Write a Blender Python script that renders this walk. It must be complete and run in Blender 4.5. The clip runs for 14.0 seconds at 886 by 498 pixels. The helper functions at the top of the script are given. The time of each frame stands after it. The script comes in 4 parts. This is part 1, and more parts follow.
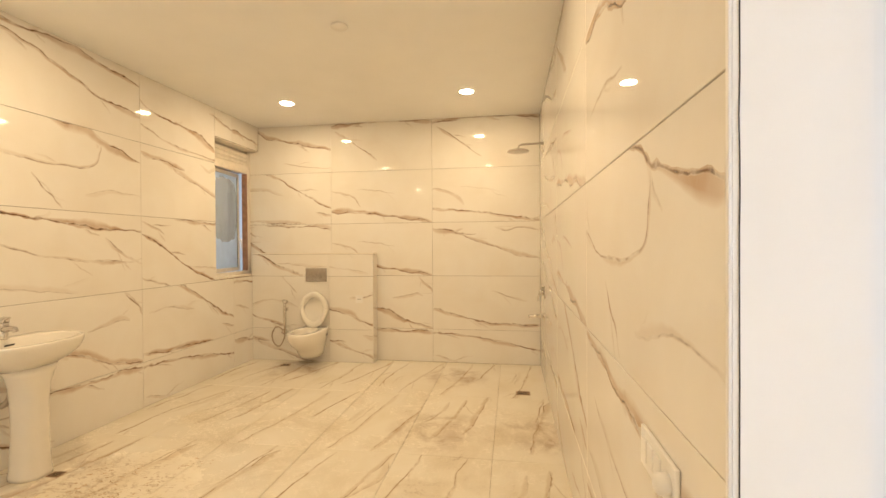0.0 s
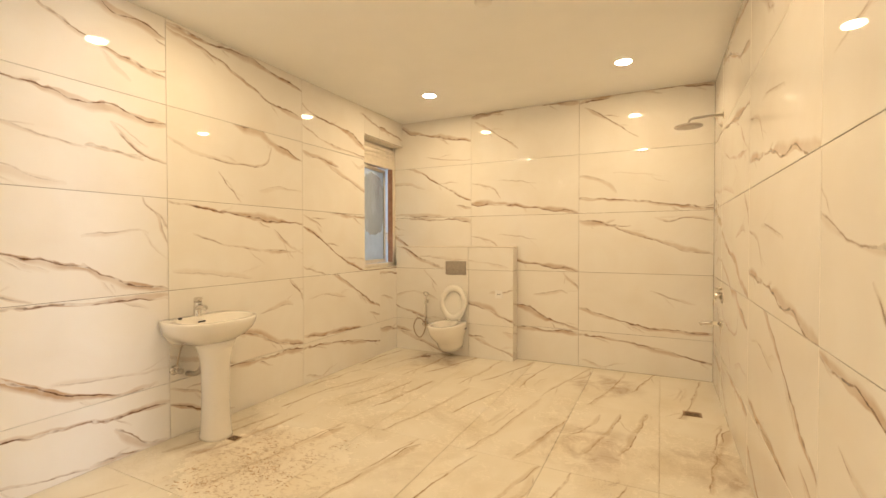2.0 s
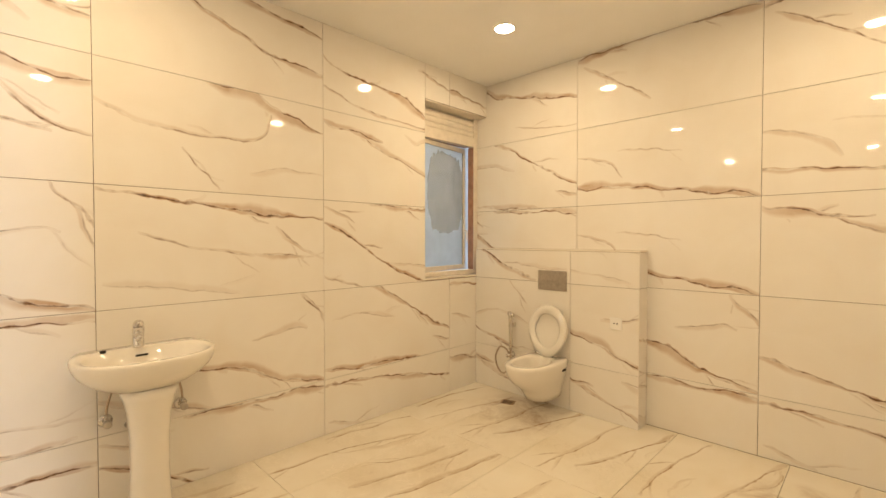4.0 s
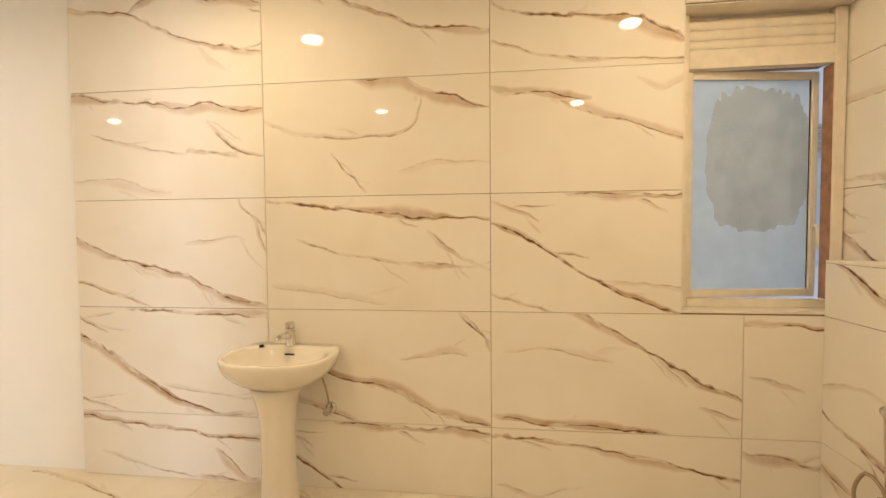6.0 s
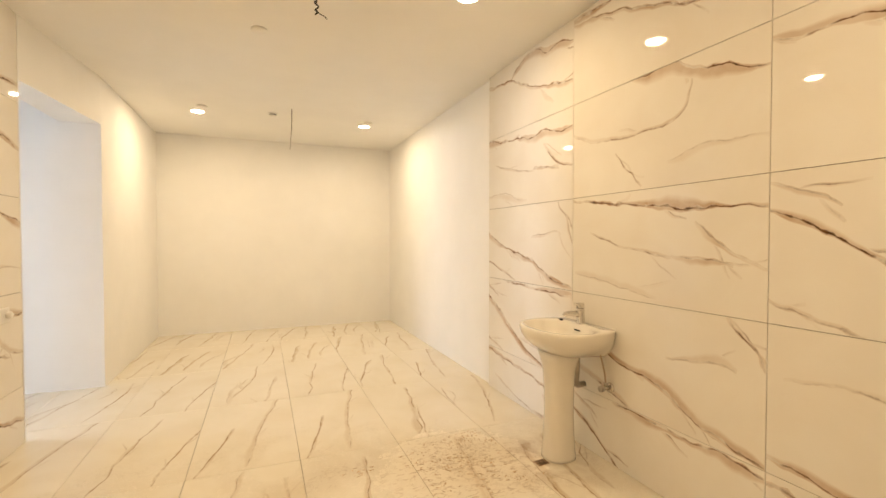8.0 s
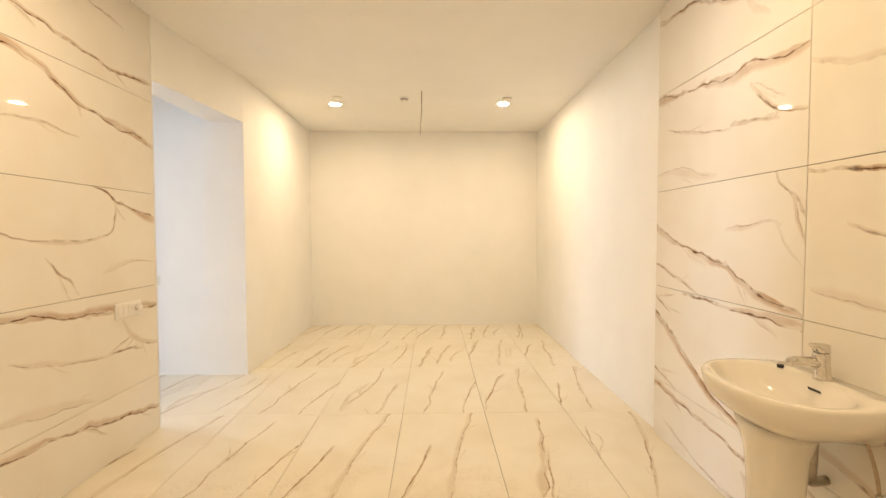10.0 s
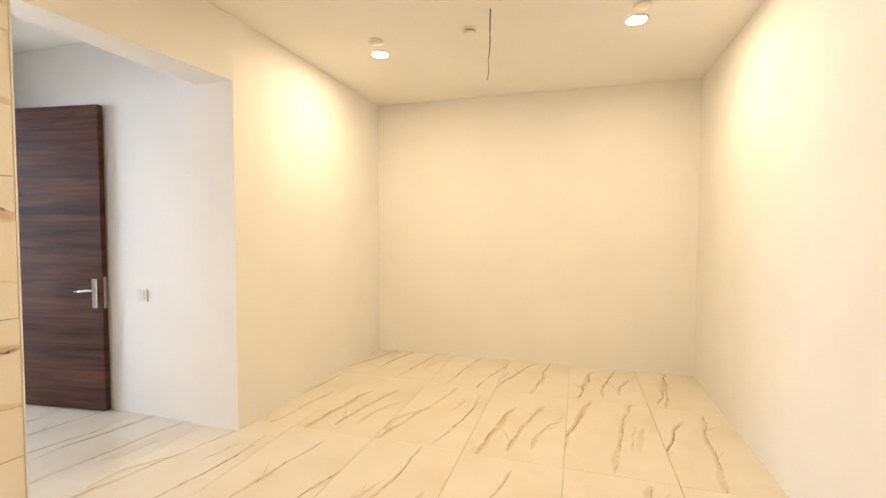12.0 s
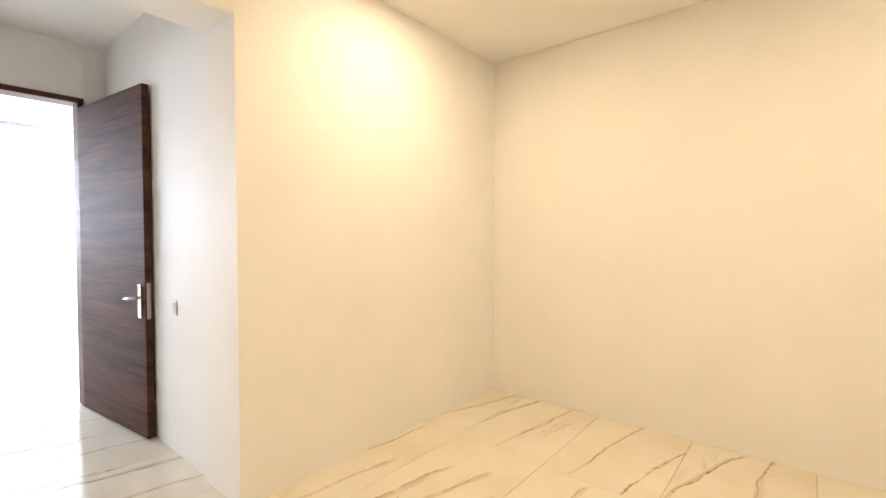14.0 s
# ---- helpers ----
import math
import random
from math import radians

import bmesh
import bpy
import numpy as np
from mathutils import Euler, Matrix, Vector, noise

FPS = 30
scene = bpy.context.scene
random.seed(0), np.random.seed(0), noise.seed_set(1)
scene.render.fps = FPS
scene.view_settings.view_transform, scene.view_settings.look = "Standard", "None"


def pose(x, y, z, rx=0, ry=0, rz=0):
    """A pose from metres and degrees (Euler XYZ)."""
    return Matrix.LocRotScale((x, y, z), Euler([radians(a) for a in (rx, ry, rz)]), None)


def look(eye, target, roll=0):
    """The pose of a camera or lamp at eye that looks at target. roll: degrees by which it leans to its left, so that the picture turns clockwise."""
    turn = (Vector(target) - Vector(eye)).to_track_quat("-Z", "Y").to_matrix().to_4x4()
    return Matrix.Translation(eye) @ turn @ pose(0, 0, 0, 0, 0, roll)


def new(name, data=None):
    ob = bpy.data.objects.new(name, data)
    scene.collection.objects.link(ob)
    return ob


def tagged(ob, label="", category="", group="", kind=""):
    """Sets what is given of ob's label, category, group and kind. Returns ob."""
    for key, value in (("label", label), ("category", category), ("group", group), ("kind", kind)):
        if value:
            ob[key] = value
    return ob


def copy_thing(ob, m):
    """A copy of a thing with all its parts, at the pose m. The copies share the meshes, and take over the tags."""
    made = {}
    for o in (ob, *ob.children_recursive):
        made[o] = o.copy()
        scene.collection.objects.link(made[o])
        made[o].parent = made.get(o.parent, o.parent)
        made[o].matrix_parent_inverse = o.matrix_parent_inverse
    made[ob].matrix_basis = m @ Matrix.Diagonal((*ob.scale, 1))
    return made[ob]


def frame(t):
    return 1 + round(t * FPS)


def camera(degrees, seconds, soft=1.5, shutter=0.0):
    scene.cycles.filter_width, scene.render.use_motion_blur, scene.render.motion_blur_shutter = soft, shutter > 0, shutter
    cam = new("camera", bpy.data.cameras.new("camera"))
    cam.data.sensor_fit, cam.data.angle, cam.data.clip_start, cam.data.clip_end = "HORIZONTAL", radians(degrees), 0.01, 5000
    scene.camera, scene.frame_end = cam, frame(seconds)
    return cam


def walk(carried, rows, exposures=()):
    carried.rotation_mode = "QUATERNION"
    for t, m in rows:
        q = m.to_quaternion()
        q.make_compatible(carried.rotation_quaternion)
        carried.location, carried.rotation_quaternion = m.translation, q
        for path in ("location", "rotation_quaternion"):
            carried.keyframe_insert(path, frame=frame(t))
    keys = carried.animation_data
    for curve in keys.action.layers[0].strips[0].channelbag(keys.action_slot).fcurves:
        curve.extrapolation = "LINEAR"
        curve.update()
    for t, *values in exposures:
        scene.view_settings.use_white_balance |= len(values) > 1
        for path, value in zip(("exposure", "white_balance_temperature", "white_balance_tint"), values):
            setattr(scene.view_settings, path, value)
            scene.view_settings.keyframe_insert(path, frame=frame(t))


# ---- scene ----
cam = camera(90.3, 14.0)
PATH = [
    (0, (2.985, -1.98, 1.32), (2.678, -0.003, 1.3), -0.4),
    (0.5, (3.048, -2.025, 1.313), (2.46, -0.114, 1.296), -0.3),
    (1, (3.079, -2.054, 1.308), (2.296, -0.213, 1.288), -0.2),
    (1.5, (3.022, -1.966, 1.298), (2.14, -0.172, 1.265), 0.0),
    (2, (2.865, -1.769, 1.29), (1.978, 0.022, 1.254), -0.1),
    (4.3, (2.601, -0.064, 1.318), (1.03, 1.172, 1.272), -0.0),
    (4.5, (2.587, 0.104, 1.327), (0.903, 1.182, 1.279), -0.0),
    (5, (2.5, 0.512, 1.351), (0.596, 1.123, 1.286), -0.1),
    (5.5, (2.362, 0.843, 1.346), (0.373, 1.051, 1.286), -0.2),
    (5.8, (2.282, 1.06, 1.362), (0.284, 1.01, 1.295), -0.3),
    (6, (2.241, 1.225, 1.38), (0.257, 0.988, 1.301), -0.5),
    (6.5, (2.103, 1.544, 1.355), (0.232, 0.842, 1.272), -0.7),
    (7, (1.927, 1.854, 1.3), (0.343, 0.634, 1.253), -0.2),
    (7.5, (1.87, 2.104, 1.297), (0.683, 0.495, 1.26), -0.1),
    (8, (1.866, 2.332, 1.305), (1.108, 0.482, 1.262), -0.0),
    (8.5, (1.8, 2.409, 1.308), (1.329, 0.466, 1.253), -0.0),
    (9, (1.713, 2.302, 1.295), (1.415, 0.325, 1.229), -0.0),
    (11.3, (1.094, 0.579, 1.343), (1.419, -1.392, 1.260), 0.1),
    (11.5, (1.063, 0.417, 1.344), (1.463, -1.540, 1.264), 0.2),
    (12, (1.012, -0.030, 1.350), (1.598, -1.940, 1.265), 0.2),
    (12.5, (0.942, -0.376, 1.342), (1.721, -2.222, 1.264), 0.2),
    (13, (0.947, -0.756, 1.323), (1.933, -2.493, 1.251), 0.2),
    (13.5, (1.000, -1.086, 1.318), (2.126, -2.738, 1.253), 0.1),
    (14, (1.120, -1.440, 1.295), (2.403, -2.977, 1.237), 0.0),
]
rows = [(t, look(eye, target, roll)) for t, eye, target, roll in PATH]
walk(cam, rows, [(0, 0.0, 6500, 10), (2.2, -0.02, 6500, 10), (4.5, -0.07, 6500, 10), (6.5, -0.12, 6500, 10), (8.0, -0.07, 6500, 10), (9.2, -0.05, 6500, 10), (12.0, 0.0, 6500, 10)])

# ---- world, daylight, lamps ----
world = bpy.data.worlds.new("sky")
scene.world = world
world.use_nodes = True
wn = world.node_tree
sky = wn.nodes.new("ShaderNodeTexSky")
sky.sky_type, sky.sun_disc = "NISHITA", False
sky.sun_elevation, sky.sun_rotation = radians(50), radians(200)
wn.links.new(sky.outputs[0], wn.nodes["Background"].inputs[0])
wn.nodes["Background"].inputs[1].default_value = 0.15
sun_data = bpy.data.lights.new("sun", "SUN")
sun_data.energy, sun_data.angle, sun_data.color = 2.5, radians(0.5), (1, 0.95, 0.88)
sun = new("sun", sun_data)
sun.matrix_world = look((20, -9, 20), (11, -5, 0))

LAMP_COLOUR = (1.0, 0.715, 0.405)
LAMP_WATTS = 10.4
DRESSING_COLOUR = (1.0, 0.755, 0.475)
DRESSING_WATTS = 15.4
BALCONY_WATTS = 640
# power of the fill light in the hall's added, unseen window
FILL_WATTS = 520

# main dimensions (metres)
XE, XD, XW = 3.292, 3.168, -0.032      # east bath wall, east dressing wall, west dressing wall
YN, YS, YT = 2.899, -4.568, -1.142   # north wall, south wall, end of the tiling on the west wall
ON, OS, OH = -1.297, -2.40, 2.315    # opening to the vestibule: north, south, head
CEIL = 2.73
DX = 5.345                            # wall with the entrance door
PY, PX, PZ = 2.748, 1.458, 1.232       # cistern boxing: front, side, top
WY, WZ0, WZ1 = 2.118, 0.975, 2.446   # window opening: south jamb, sill, head
LINE = 0.37                          # first horizontal tile joint


# ---- materials ----
def nodes_of(name):
    m = bpy.data.materials.new(name)
    m.use_nodes = True
    n = m.node_tree
    return m, n, n.nodes["Principled BSDF"]


def node(n, kind, **values):
    x = n.nodes.new(kind)
    for key, value in values.items():
        x.inputs[key].default_value = value
    return x


def ramp(n, source, a, b, ca, cb):
    r = n.nodes.new("ShaderNodeValToRGB")
    r.color_ramp.elements[0].position, r.color_ramp.elements[1].position = a, b
    r.color_ramp.elements[0].color, r.color_ramp.elements[1].color = (*ca, 1), (*cb, 1)
    n.links.new(source, r.inputs[0])
    return r.outputs[0]


def mix(n, fac, a, b):
    x = n.nodes.new("ShaderNodeMix")
    x.data_type = "RGBA"
    for sock, v in ((x.inputs[0], fac), (x.inputs[6], a), (x.inputs[7], b)):
        if hasattr(v, "links"):
            n.links.new(v, sock)
        elif isinstance(v, tuple):
            sock.default_value = (*v, 1)
        else:
            sock.default_value = v
    return x.outputs[2]


def maths(n, op, a, b=0.0, clamp=False):
    x = n.nodes.new("ShaderNodeMath")
    x.operation, x.use_clamp = op, clamp
    for sock, v in zip(x.inputs, (a, b)):
        if hasattr(v, "links"):
            n.links.new(v, sock)
        else:
            sock.default_value = v
    return x.outputs[0]


def coords(n, scale=(1, 1, 1), world_space=False):
    """Object coordinates shifted per object, or world position."""
    mp = n.nodes.new("ShaderNodeMapping")
    mp.inputs["Scale"].default_value = scale
    if world_space:
        n.links.new(n.nodes.new("ShaderNodeNewGeometry").outputs["Position"], mp.inputs[0])
    else:
        n.links.new(n.nodes.new("ShaderNodeTexCoord").outputs["Object"], mp.inputs[0])
    return mp.outputs[0]


def noise_of(n, vec, scale, detail=4.0, rough=0.55, distortion=0.0):
    x = node(n, "ShaderNodeTexNoise", Scale=scale, Detail=detail, Roughness=rough, Distortion=distortion)
    n.links.new(vec, x.inputs["Vector"])
    return x.outputs[0]


def bump(n, p, height, strength, distance=0.002):
    b = node(n, "ShaderNodeBump", Strength=strength, Distance=distance)
    n.links.new(height, b.inputs["Height"])
    n.links.new(b.outputs[0], p.inputs["Normal"])


def simple(name, colour, rough, metal=0.0, vary=0.06, scale=6.0, grain=0.0, coat=0.0):
    m, n, p = nodes_of(name)
    v = coords(n)
    f = noise_of(n, v, scale, 5)
    lo = tuple(c * (1 - vary) for c in colour)
    hi = tuple(min(1, c * (1 + vary)) for c in colour)
    n.links.new(ramp(n, f, 0.3, 0.7, lo, hi), p.inputs["Base Color"])
    r = maths(n, "MULTIPLY_ADD", noise_of(n, v, scale * 5, 3), 0.12)
    r.node.inputs[2].default_value = rough - 0.06
    n.links.new(r, p.inputs["Roughness"])
    p.inputs["Metallic"].default_value = metal
    p.inputs["Coat Weight"].default_value = coat
    if grain:
        bump(n, p, noise_of(n, v, 180, 3), grain)
    return m


def marble(name, base, warm, vein_dark, vein_pale, rough, dirt=False):
    """Glazed printed marble; the print's veins come from the point attribute 'vein'."""
    m, n, p = nodes_of(name)
    v = coords(n)
    attr = n.nodes.new("ShaderNodeAttribute")
    attr.attribute_name = "vein"
    vein = attr.outputs["Fac"]
    attr2 = n.nodes.new("ShaderNodeAttribute")
    attr2.attribute_name = "ink"
    ink = attr2.outputs["Fac"]
    cloud = noise_of(n, v, 2.2, 5, 0.55, 0.6)
    ground = ramp(n, cloud, 0.3, 0.72, base, warm)
    wobble = noise_of(n, v, 6, 6, 0.62, 0.8)
    fine = noise_of(n, v, 34, 6, 0.7, 0.6)
    uneven = maths(n, "MULTIPLY_ADD", wobble, 1.3)
    uneven.node.inputs[2].default_value = 0.2
    halo = maths(n, "MULTIPLY", maths(n, "MULTIPLY", vein, 2.4, True), maths(n, "MULTIPLY", ink, uneven), True)
    grit = maths(n, "MULTIPLY", maths(n, "SUBTRACT", fine, 0.5), 0.9)
    core = maths(n, "MULTIPLY", maths(n, "SUBTRACT", maths(n, "ADD", vein, grit), 0.58), 3.0, True)
    core = maths(n, "MULTIPLY", core, maths(n, "MULTIPLY", maths(n, "MULTIPLY", ink, uneven), 1.35, True))
    core = maths(n, "MULTIPLY", core, maths(n, "MULTIPLY", maths(n, "SUBTRACT", vein, 0.30), 5.0, True))
    c = mix(n, maths(n, "MULTIPLY", halo, 0.85), ground, vein_pale)
    c = mix(n, core, c, vein_dark)
    specks = maths(n, "MULTIPLY", maths(n, "SUBTRACT", noise_of(n, v, 28, 6, 0.7, 1.0), 0.50), 7.0, True)
    c = mix(n, maths(n, "MULTIPLY", maths(n, "MULTIPLY", core, specks), 0.92), c, tuple(k * 0.22 for k in vein_dark))
    r = maths(n, "MULTIPLY_ADD", noise_of(n, v, 5, 3), 0.03)
    r.node.inputs[2].default_value = rough - 0.015
    if dirt:
        w = coords(n, world_space=True)
        dist = n.nodes.new("ShaderNodeVectorMath")
        dist.operation = "DISTANCE"
        squash = n.nodes.new("ShaderNodeMapping")
        squash.inputs["Scale"].default_value = (0.62, 1.0, 1)
        n.links.new(w, squash.inputs[0])
        n.links.new(squash.outputs[0], dist.inputs[0])
        for (sx, sy), reach in (((2.42, 2.36), 0.36), ((3.2, 1.15), 0.36), ((0.30, 0.15), 0.34), ((0.70, 2.45), 0.42), ((2.45, 1.1), 0.38)):
            spot = n.nodes.new("ShaderNodeVectorMath")
            spot.operation = "DISTANCE"
            n.links.new(w, spot.inputs[0])
            spot.inputs[1].default_value = (sx, sy, 0)
            near = maths(n, "MULTIPLY", maths(n, "SUBTRACT", reach, spot.outputs["Value"]), 2.4 / reach, True)
            blot = maths(n, "MULTIPLY", maths(n, "SUBTRACT", noise_of(n, w, 4.5, 6, 0.65, 0.7), 0.42), 4.0, True)
            c = mix(n, maths(n, "MULTIPLY", maths(n, "MULTIPLY", near, blot), 0.55), c, (0.30, 0.17, 0.08))
        cake = n.nodes.new("ShaderNodeVectorMath")
        cake.operation = "DISTANCE"
        n.links.new(w, cake.inputs[0])
        cake.inputs[1].default_value = (0.80, 0.05, 0)
        ragged = maths(n, "ADD", cake.outputs["Value"], maths(n, "MULTIPLY", noise_of(n, w, 5, 5, 0.7), 0.45))
        near = maths(n, "MULTIPLY", maths(n, "SUBTRACT", 0.74, ragged), 5.0, True)
        curds = noise_of(n, coords(n, (1.0, 1.7, 1), True), 17, 5, 0.66, 1.2)
        c = mix(n, maths(n, "MULTIPLY", near, 0.3), c, (0.70, 0.60, 0.44))
        dark = maths(n, "MULTIPLY", maths(n, "SUBTRACT", curds, 0.53), 8.0, True)
        c = mix(n, maths(n, "MULTIPLY", maths(n, "MULTIPLY", near, dark), 0.62), c, (0.33, 0.205, 0.10))
        r = maths(n, "ADD", r, maths(n, "MULTIPLY", near, 0.35), True)
        dist.inputs[1].default_value = (1.15, 0.75, 0)
        zone = maths(n, "MULTIPLY", maths(n, "SUBTRACT", 1.75, dist.outputs["Value"]), 1.0, True)
        patch = noise_of(n, w, 2.1, 4, 0.6, 0.4)
        crumbs = noise_of(n, w, 11, 4, 0.6, 1.8)
        ridge = maths(n, "ABSOLUTE", maths(n, "SUBTRACT", crumbs, 0.5))
        m1 = maths(n, "MULTIPLY", maths(n, "SUBTRACT", 0.042, ridge), 30.0, True)
        m2 = maths(n, "MULTIPLY", maths(n, "SUBTRACT", patch, 0.45), 4.0, True)
        mud = maths(n, "MULTIPLY", maths(n, "MULTIPLY", m1, m2, True), zone, True)
        film = maths(n, "MULTIPLY", maths(n, "MULTIPLY", m2, zone, True), 0.35)
        c = mix(n, film, c, (0.52, 0.42, 0.27))
        c = mix(n, maths(n, "MULTIPLY", mud, 0.6), c, (0.26, 0.17, 0.085))
        r = maths(n, "ADD", r, maths(n, "MULTIPLY", mud, 0.5), True)
        r = maths(n, "ADD", r, maths(n, "MULTIPLY", zone, 0.10), True)
    n.links.new(c, p.inputs["Base Color"])
    n.links.new(r, p.inputs["Roughness"])
    p.inputs["Specular IOR Level"].default_value = 0.5
    return m


def glow(name, colour, strength):
    m, n, p = nodes_of(name)
    p.inputs["Base Color"].default_value = (0.9, 0.9, 0.9, 1)
    p.inputs["Emission Color"].default_value = (*colour, 1)
    p.inputs["Emission Strength"].default_value = strength
    return m


def wood(name):
    """Dark walnut veneer with the grain running across the leaf."""
    m, n, p = nodes_of(name)
    broad = noise_of(n, coords(n, (0.35, 0.35, 4.2)), 2.6, 5, 0.55, 0.6)
    f = noise_of(n, coords(n, (0.7, 0.7, 17)), 2.6, 6, 0.62, 0.5)
    g = noise_of(n, coords(n, (2.5, 2.5, 160)), 2.0, 4, 0.6)
    band = maths(n, "ADD", maths(n, "MULTIPLY", broad, 0.6), maths(n, "MULTIPLY", f, 0.4))
    c = ramp(n, band, 0.34, 0.66, (0.030, 0.012, 0.009), (0.145, 0.066, 0.042))
    c = mix(n, maths(n, "MULTIPLY", g, 0.22), c, (0.04, 0.016, 0.010))
    n.links.new(c, p.inputs["Base Color"])
    p.inputs["Roughness"].default_value = 0.6
    p.inputs["Specular IOR Level"].default_value = 0.12
    bump(n, p, g, 0.15)
    return m


M_TILE = marble("wall_tile_glaze", (0.84, 0.81, 0.75), (0.79, 0.74, 0.66), (0.13, 0.055, 0.020), (0.43, 0.25, 0.115), 0.02)
M_FLOOR = marble("floor_tile_glaze", (0.81, 0.76, 0.65), (0.74, 0.67, 0.53), (0.27, 0.155, 0.070), (0.48, 0.34, 0.19), 0.13, dirt=True)
M_GROUT = simple("grout", (0.20, 0.125, 0.07), 0.9, vary=0.2, scale=30)
M_FLOOR_GROUT = simple("floor_grout", (0.64, 0.55, 0.41), 0.9, vary=0.2, scale=30)
M_WALL = simple("wall_paint", (0.89, 0.88, 0.85), 0.62, vary=0.02, scale=2.5, grain=0.08)
M_HALL = simple("hall_paint", (0.72, 0.73, 0.75), 0.65, vary=0.02, scale=2.5, grain=0.05)
M_CEIL = simple("ceiling_paint", (0.91, 0.90, 0.87), 0.75, vary=0.02, scale=2.0, grain=0.05)
M_CERAMIC = simple("ceramic", (0.82, 0.78, 0.70), 0.10, vary=0.012, scale=9, coat=0.5)
M_SEAT = simple("seat_plastic", (0.80, 0.77, 0.70), 0.22, vary=0.008, scale=9)
M_CHROME = simple("chrome", (0.72, 0.69, 0.65), 0.16, metal=1.0, vary=0.08, scale=40)
M_STEEL = simple("brushed_steel", (0.45, 0.41, 0.36), 0.34, metal=1.0, vary=0.12, scale=40)
M_DARK = simple("dark_void", (0.015, 0.012, 0.010), 0.6, vary=0.2)
M_PLATE = simple("switch_plastic", (0.82, 0.80, 0.76), 0.35, vary=0.02)
M_FRAME = simple("window_metal", (0.78, 0.72, 0.62), 0.38, vary=0.07, scale=14)
M_FRAME_IN = simple("window_rust_side", (0.36, 0.20, 0.13), 0.6, vary=0.25, scale=20)
M_WIRE = simple("wire_brown", (0.10, 0.055, 0.03), 0.5, vary=0.2, scale=60)
M_HOSE = simple("hose_metal", (0.45, 0.36, 0.27), 0.35, metal=0.8, vary=0.2, scale=200)
M_WOOD = wood("walnut_veneer")
M_DRAIN = simple("drain_metal", (0.34, 0.22, 0.13), 0.42, metal=0.7, vary=0.2, scale=40)
M_LAMP = glow("lamp_disc", (1.0, 0.86, 0.62), 60.0)
M_STAIN = simple("dried_mortar", (0.48, 0.34, 0.20), 0.7, vary=0.35, scale=40)
M_RING = simple("lamp_trim", (0.85, 0.83, 0.78), 0.4)


def pane_material(name, colour, rough, trans):
    m, n, p = nodes_of(name)
    f = noise_of(n, coords(n), 9, 5)
    n.links.new(ramp(n, f, 0.3, 0.75, tuple(c * 0.86 for c in colour), colour), p.inputs["Base Color"])
    p.inputs["Roughness"].default_value = rough
    p.inputs["Transmission Weight"].default_value = trans
    p.inputs["IOR"].default_value = 1.45
    return m


M_FILM = pane_material("frosted_film", (0.78, 0.90, 1.0), 0.5, 0.72)
M_PEEL = pane_material("bare_glass", (0.84, 0.84, 0.80), 0.05, 0.90)
M_GLASS = pane_material("clear_glass", (0.95, 0.97, 0.97), 0.02, 1.0)
M_OUT = simple("outside_wall_paint", (0.62, 0.66, 0.70), 0.85, vary=0.12, scale=1.5, grain=0.2)


# ---- mesh helpers ----
def mesh_from(name, bm, material, smooth=False):
    me = bpy.data.meshes.new(name)
    bmesh.ops.recalc_face_normals(bm, faces=bm.faces[:])
    bm.to_mesh(me)
    bm.free()
    for mm in (material if isinstance(material, (list, tuple)) else [material]):
        me.materials.append(mm)
    if smooth:
        me.polygons.foreach_set("use_smooth", [True] * len(me.polygons))
    return me


def part(name, bm, material, parent=None, label="", smooth=False):
    ob = new(name, mesh_from(name, bm, material, smooth))
    if parent is not None:
        ob.parent = parent
    if label:
        ob["label"] = label
    return ob


def thing(name, label, category, at=(0, 0, 0), turn=0, group=""):
    e = new(name)
    e.matrix_basis = pose(*at, 0, 0, turn)
    e.empty_display_size = 0.1
    return tagged(e, label, category, group)


def box(x0, x1, y0, y1, z0, z1, bevel=0.0, bm=None):
    bm = bm or bmesh.new()
    made = bmesh.ops.create_cube(bm, size=1)["verts"]
    for v in made:
        v.co = ((x0 + x1) / 2 + v.co.x * (x1 - x0), (y0 + y1) / 2 + v.co.y * (y1 - y0), (z0 + z1) / 2 + v.co.z * (z1 - z0))
    if bevel:
        edges = {e for v in made for e in v.link_edges}
        bmesh.ops.bevel(bm, geom=list(edges), offset=bevel, segments=2, affect="EDGES", profile=0.5)
    return bm


def structure(name, bm, material, label, category):
    return tagged(part(name, bm, material), label, category, kind="structure")


def loft(rings, cap0=True, cap1=True, bm=None):
    """Skins closed rings of points, one after another."""
    bm = bm or bmesh.new()
    vs = [[bm.verts.new(p) for p in ring] for ring in rings]
    k = len(vs[0])
    for a, b in zip(vs, vs[1:]):
        for i in range(k):
            bm.faces.new((a[i], a[(i + 1) % k], b[(i + 1) % k], b[i]))
    if cap0:
        bm.faces.new(vs[0][::-1])
    if cap1:
        bm.faces.new(vs[-1])
    return bm


def oval(cx, cy, z, rx, ry, power=2.0, k=40, flat=None):
    """A superellipse ring; flat cuts it off at that x."""
    ring = []
    for i in range(k):
        a = 2 * math.pi * i / k
        c, s = math.cos(a), math.sin(a)
        x = cx + rx * math.copysign(abs(c) ** (2 / power), c)
        y = cy + ry * math.copysign(abs(s) ** (2 / power), s)
        if flat is not None:
            x = max(x, flat)
        ring.append((x, y, z))
    return ring


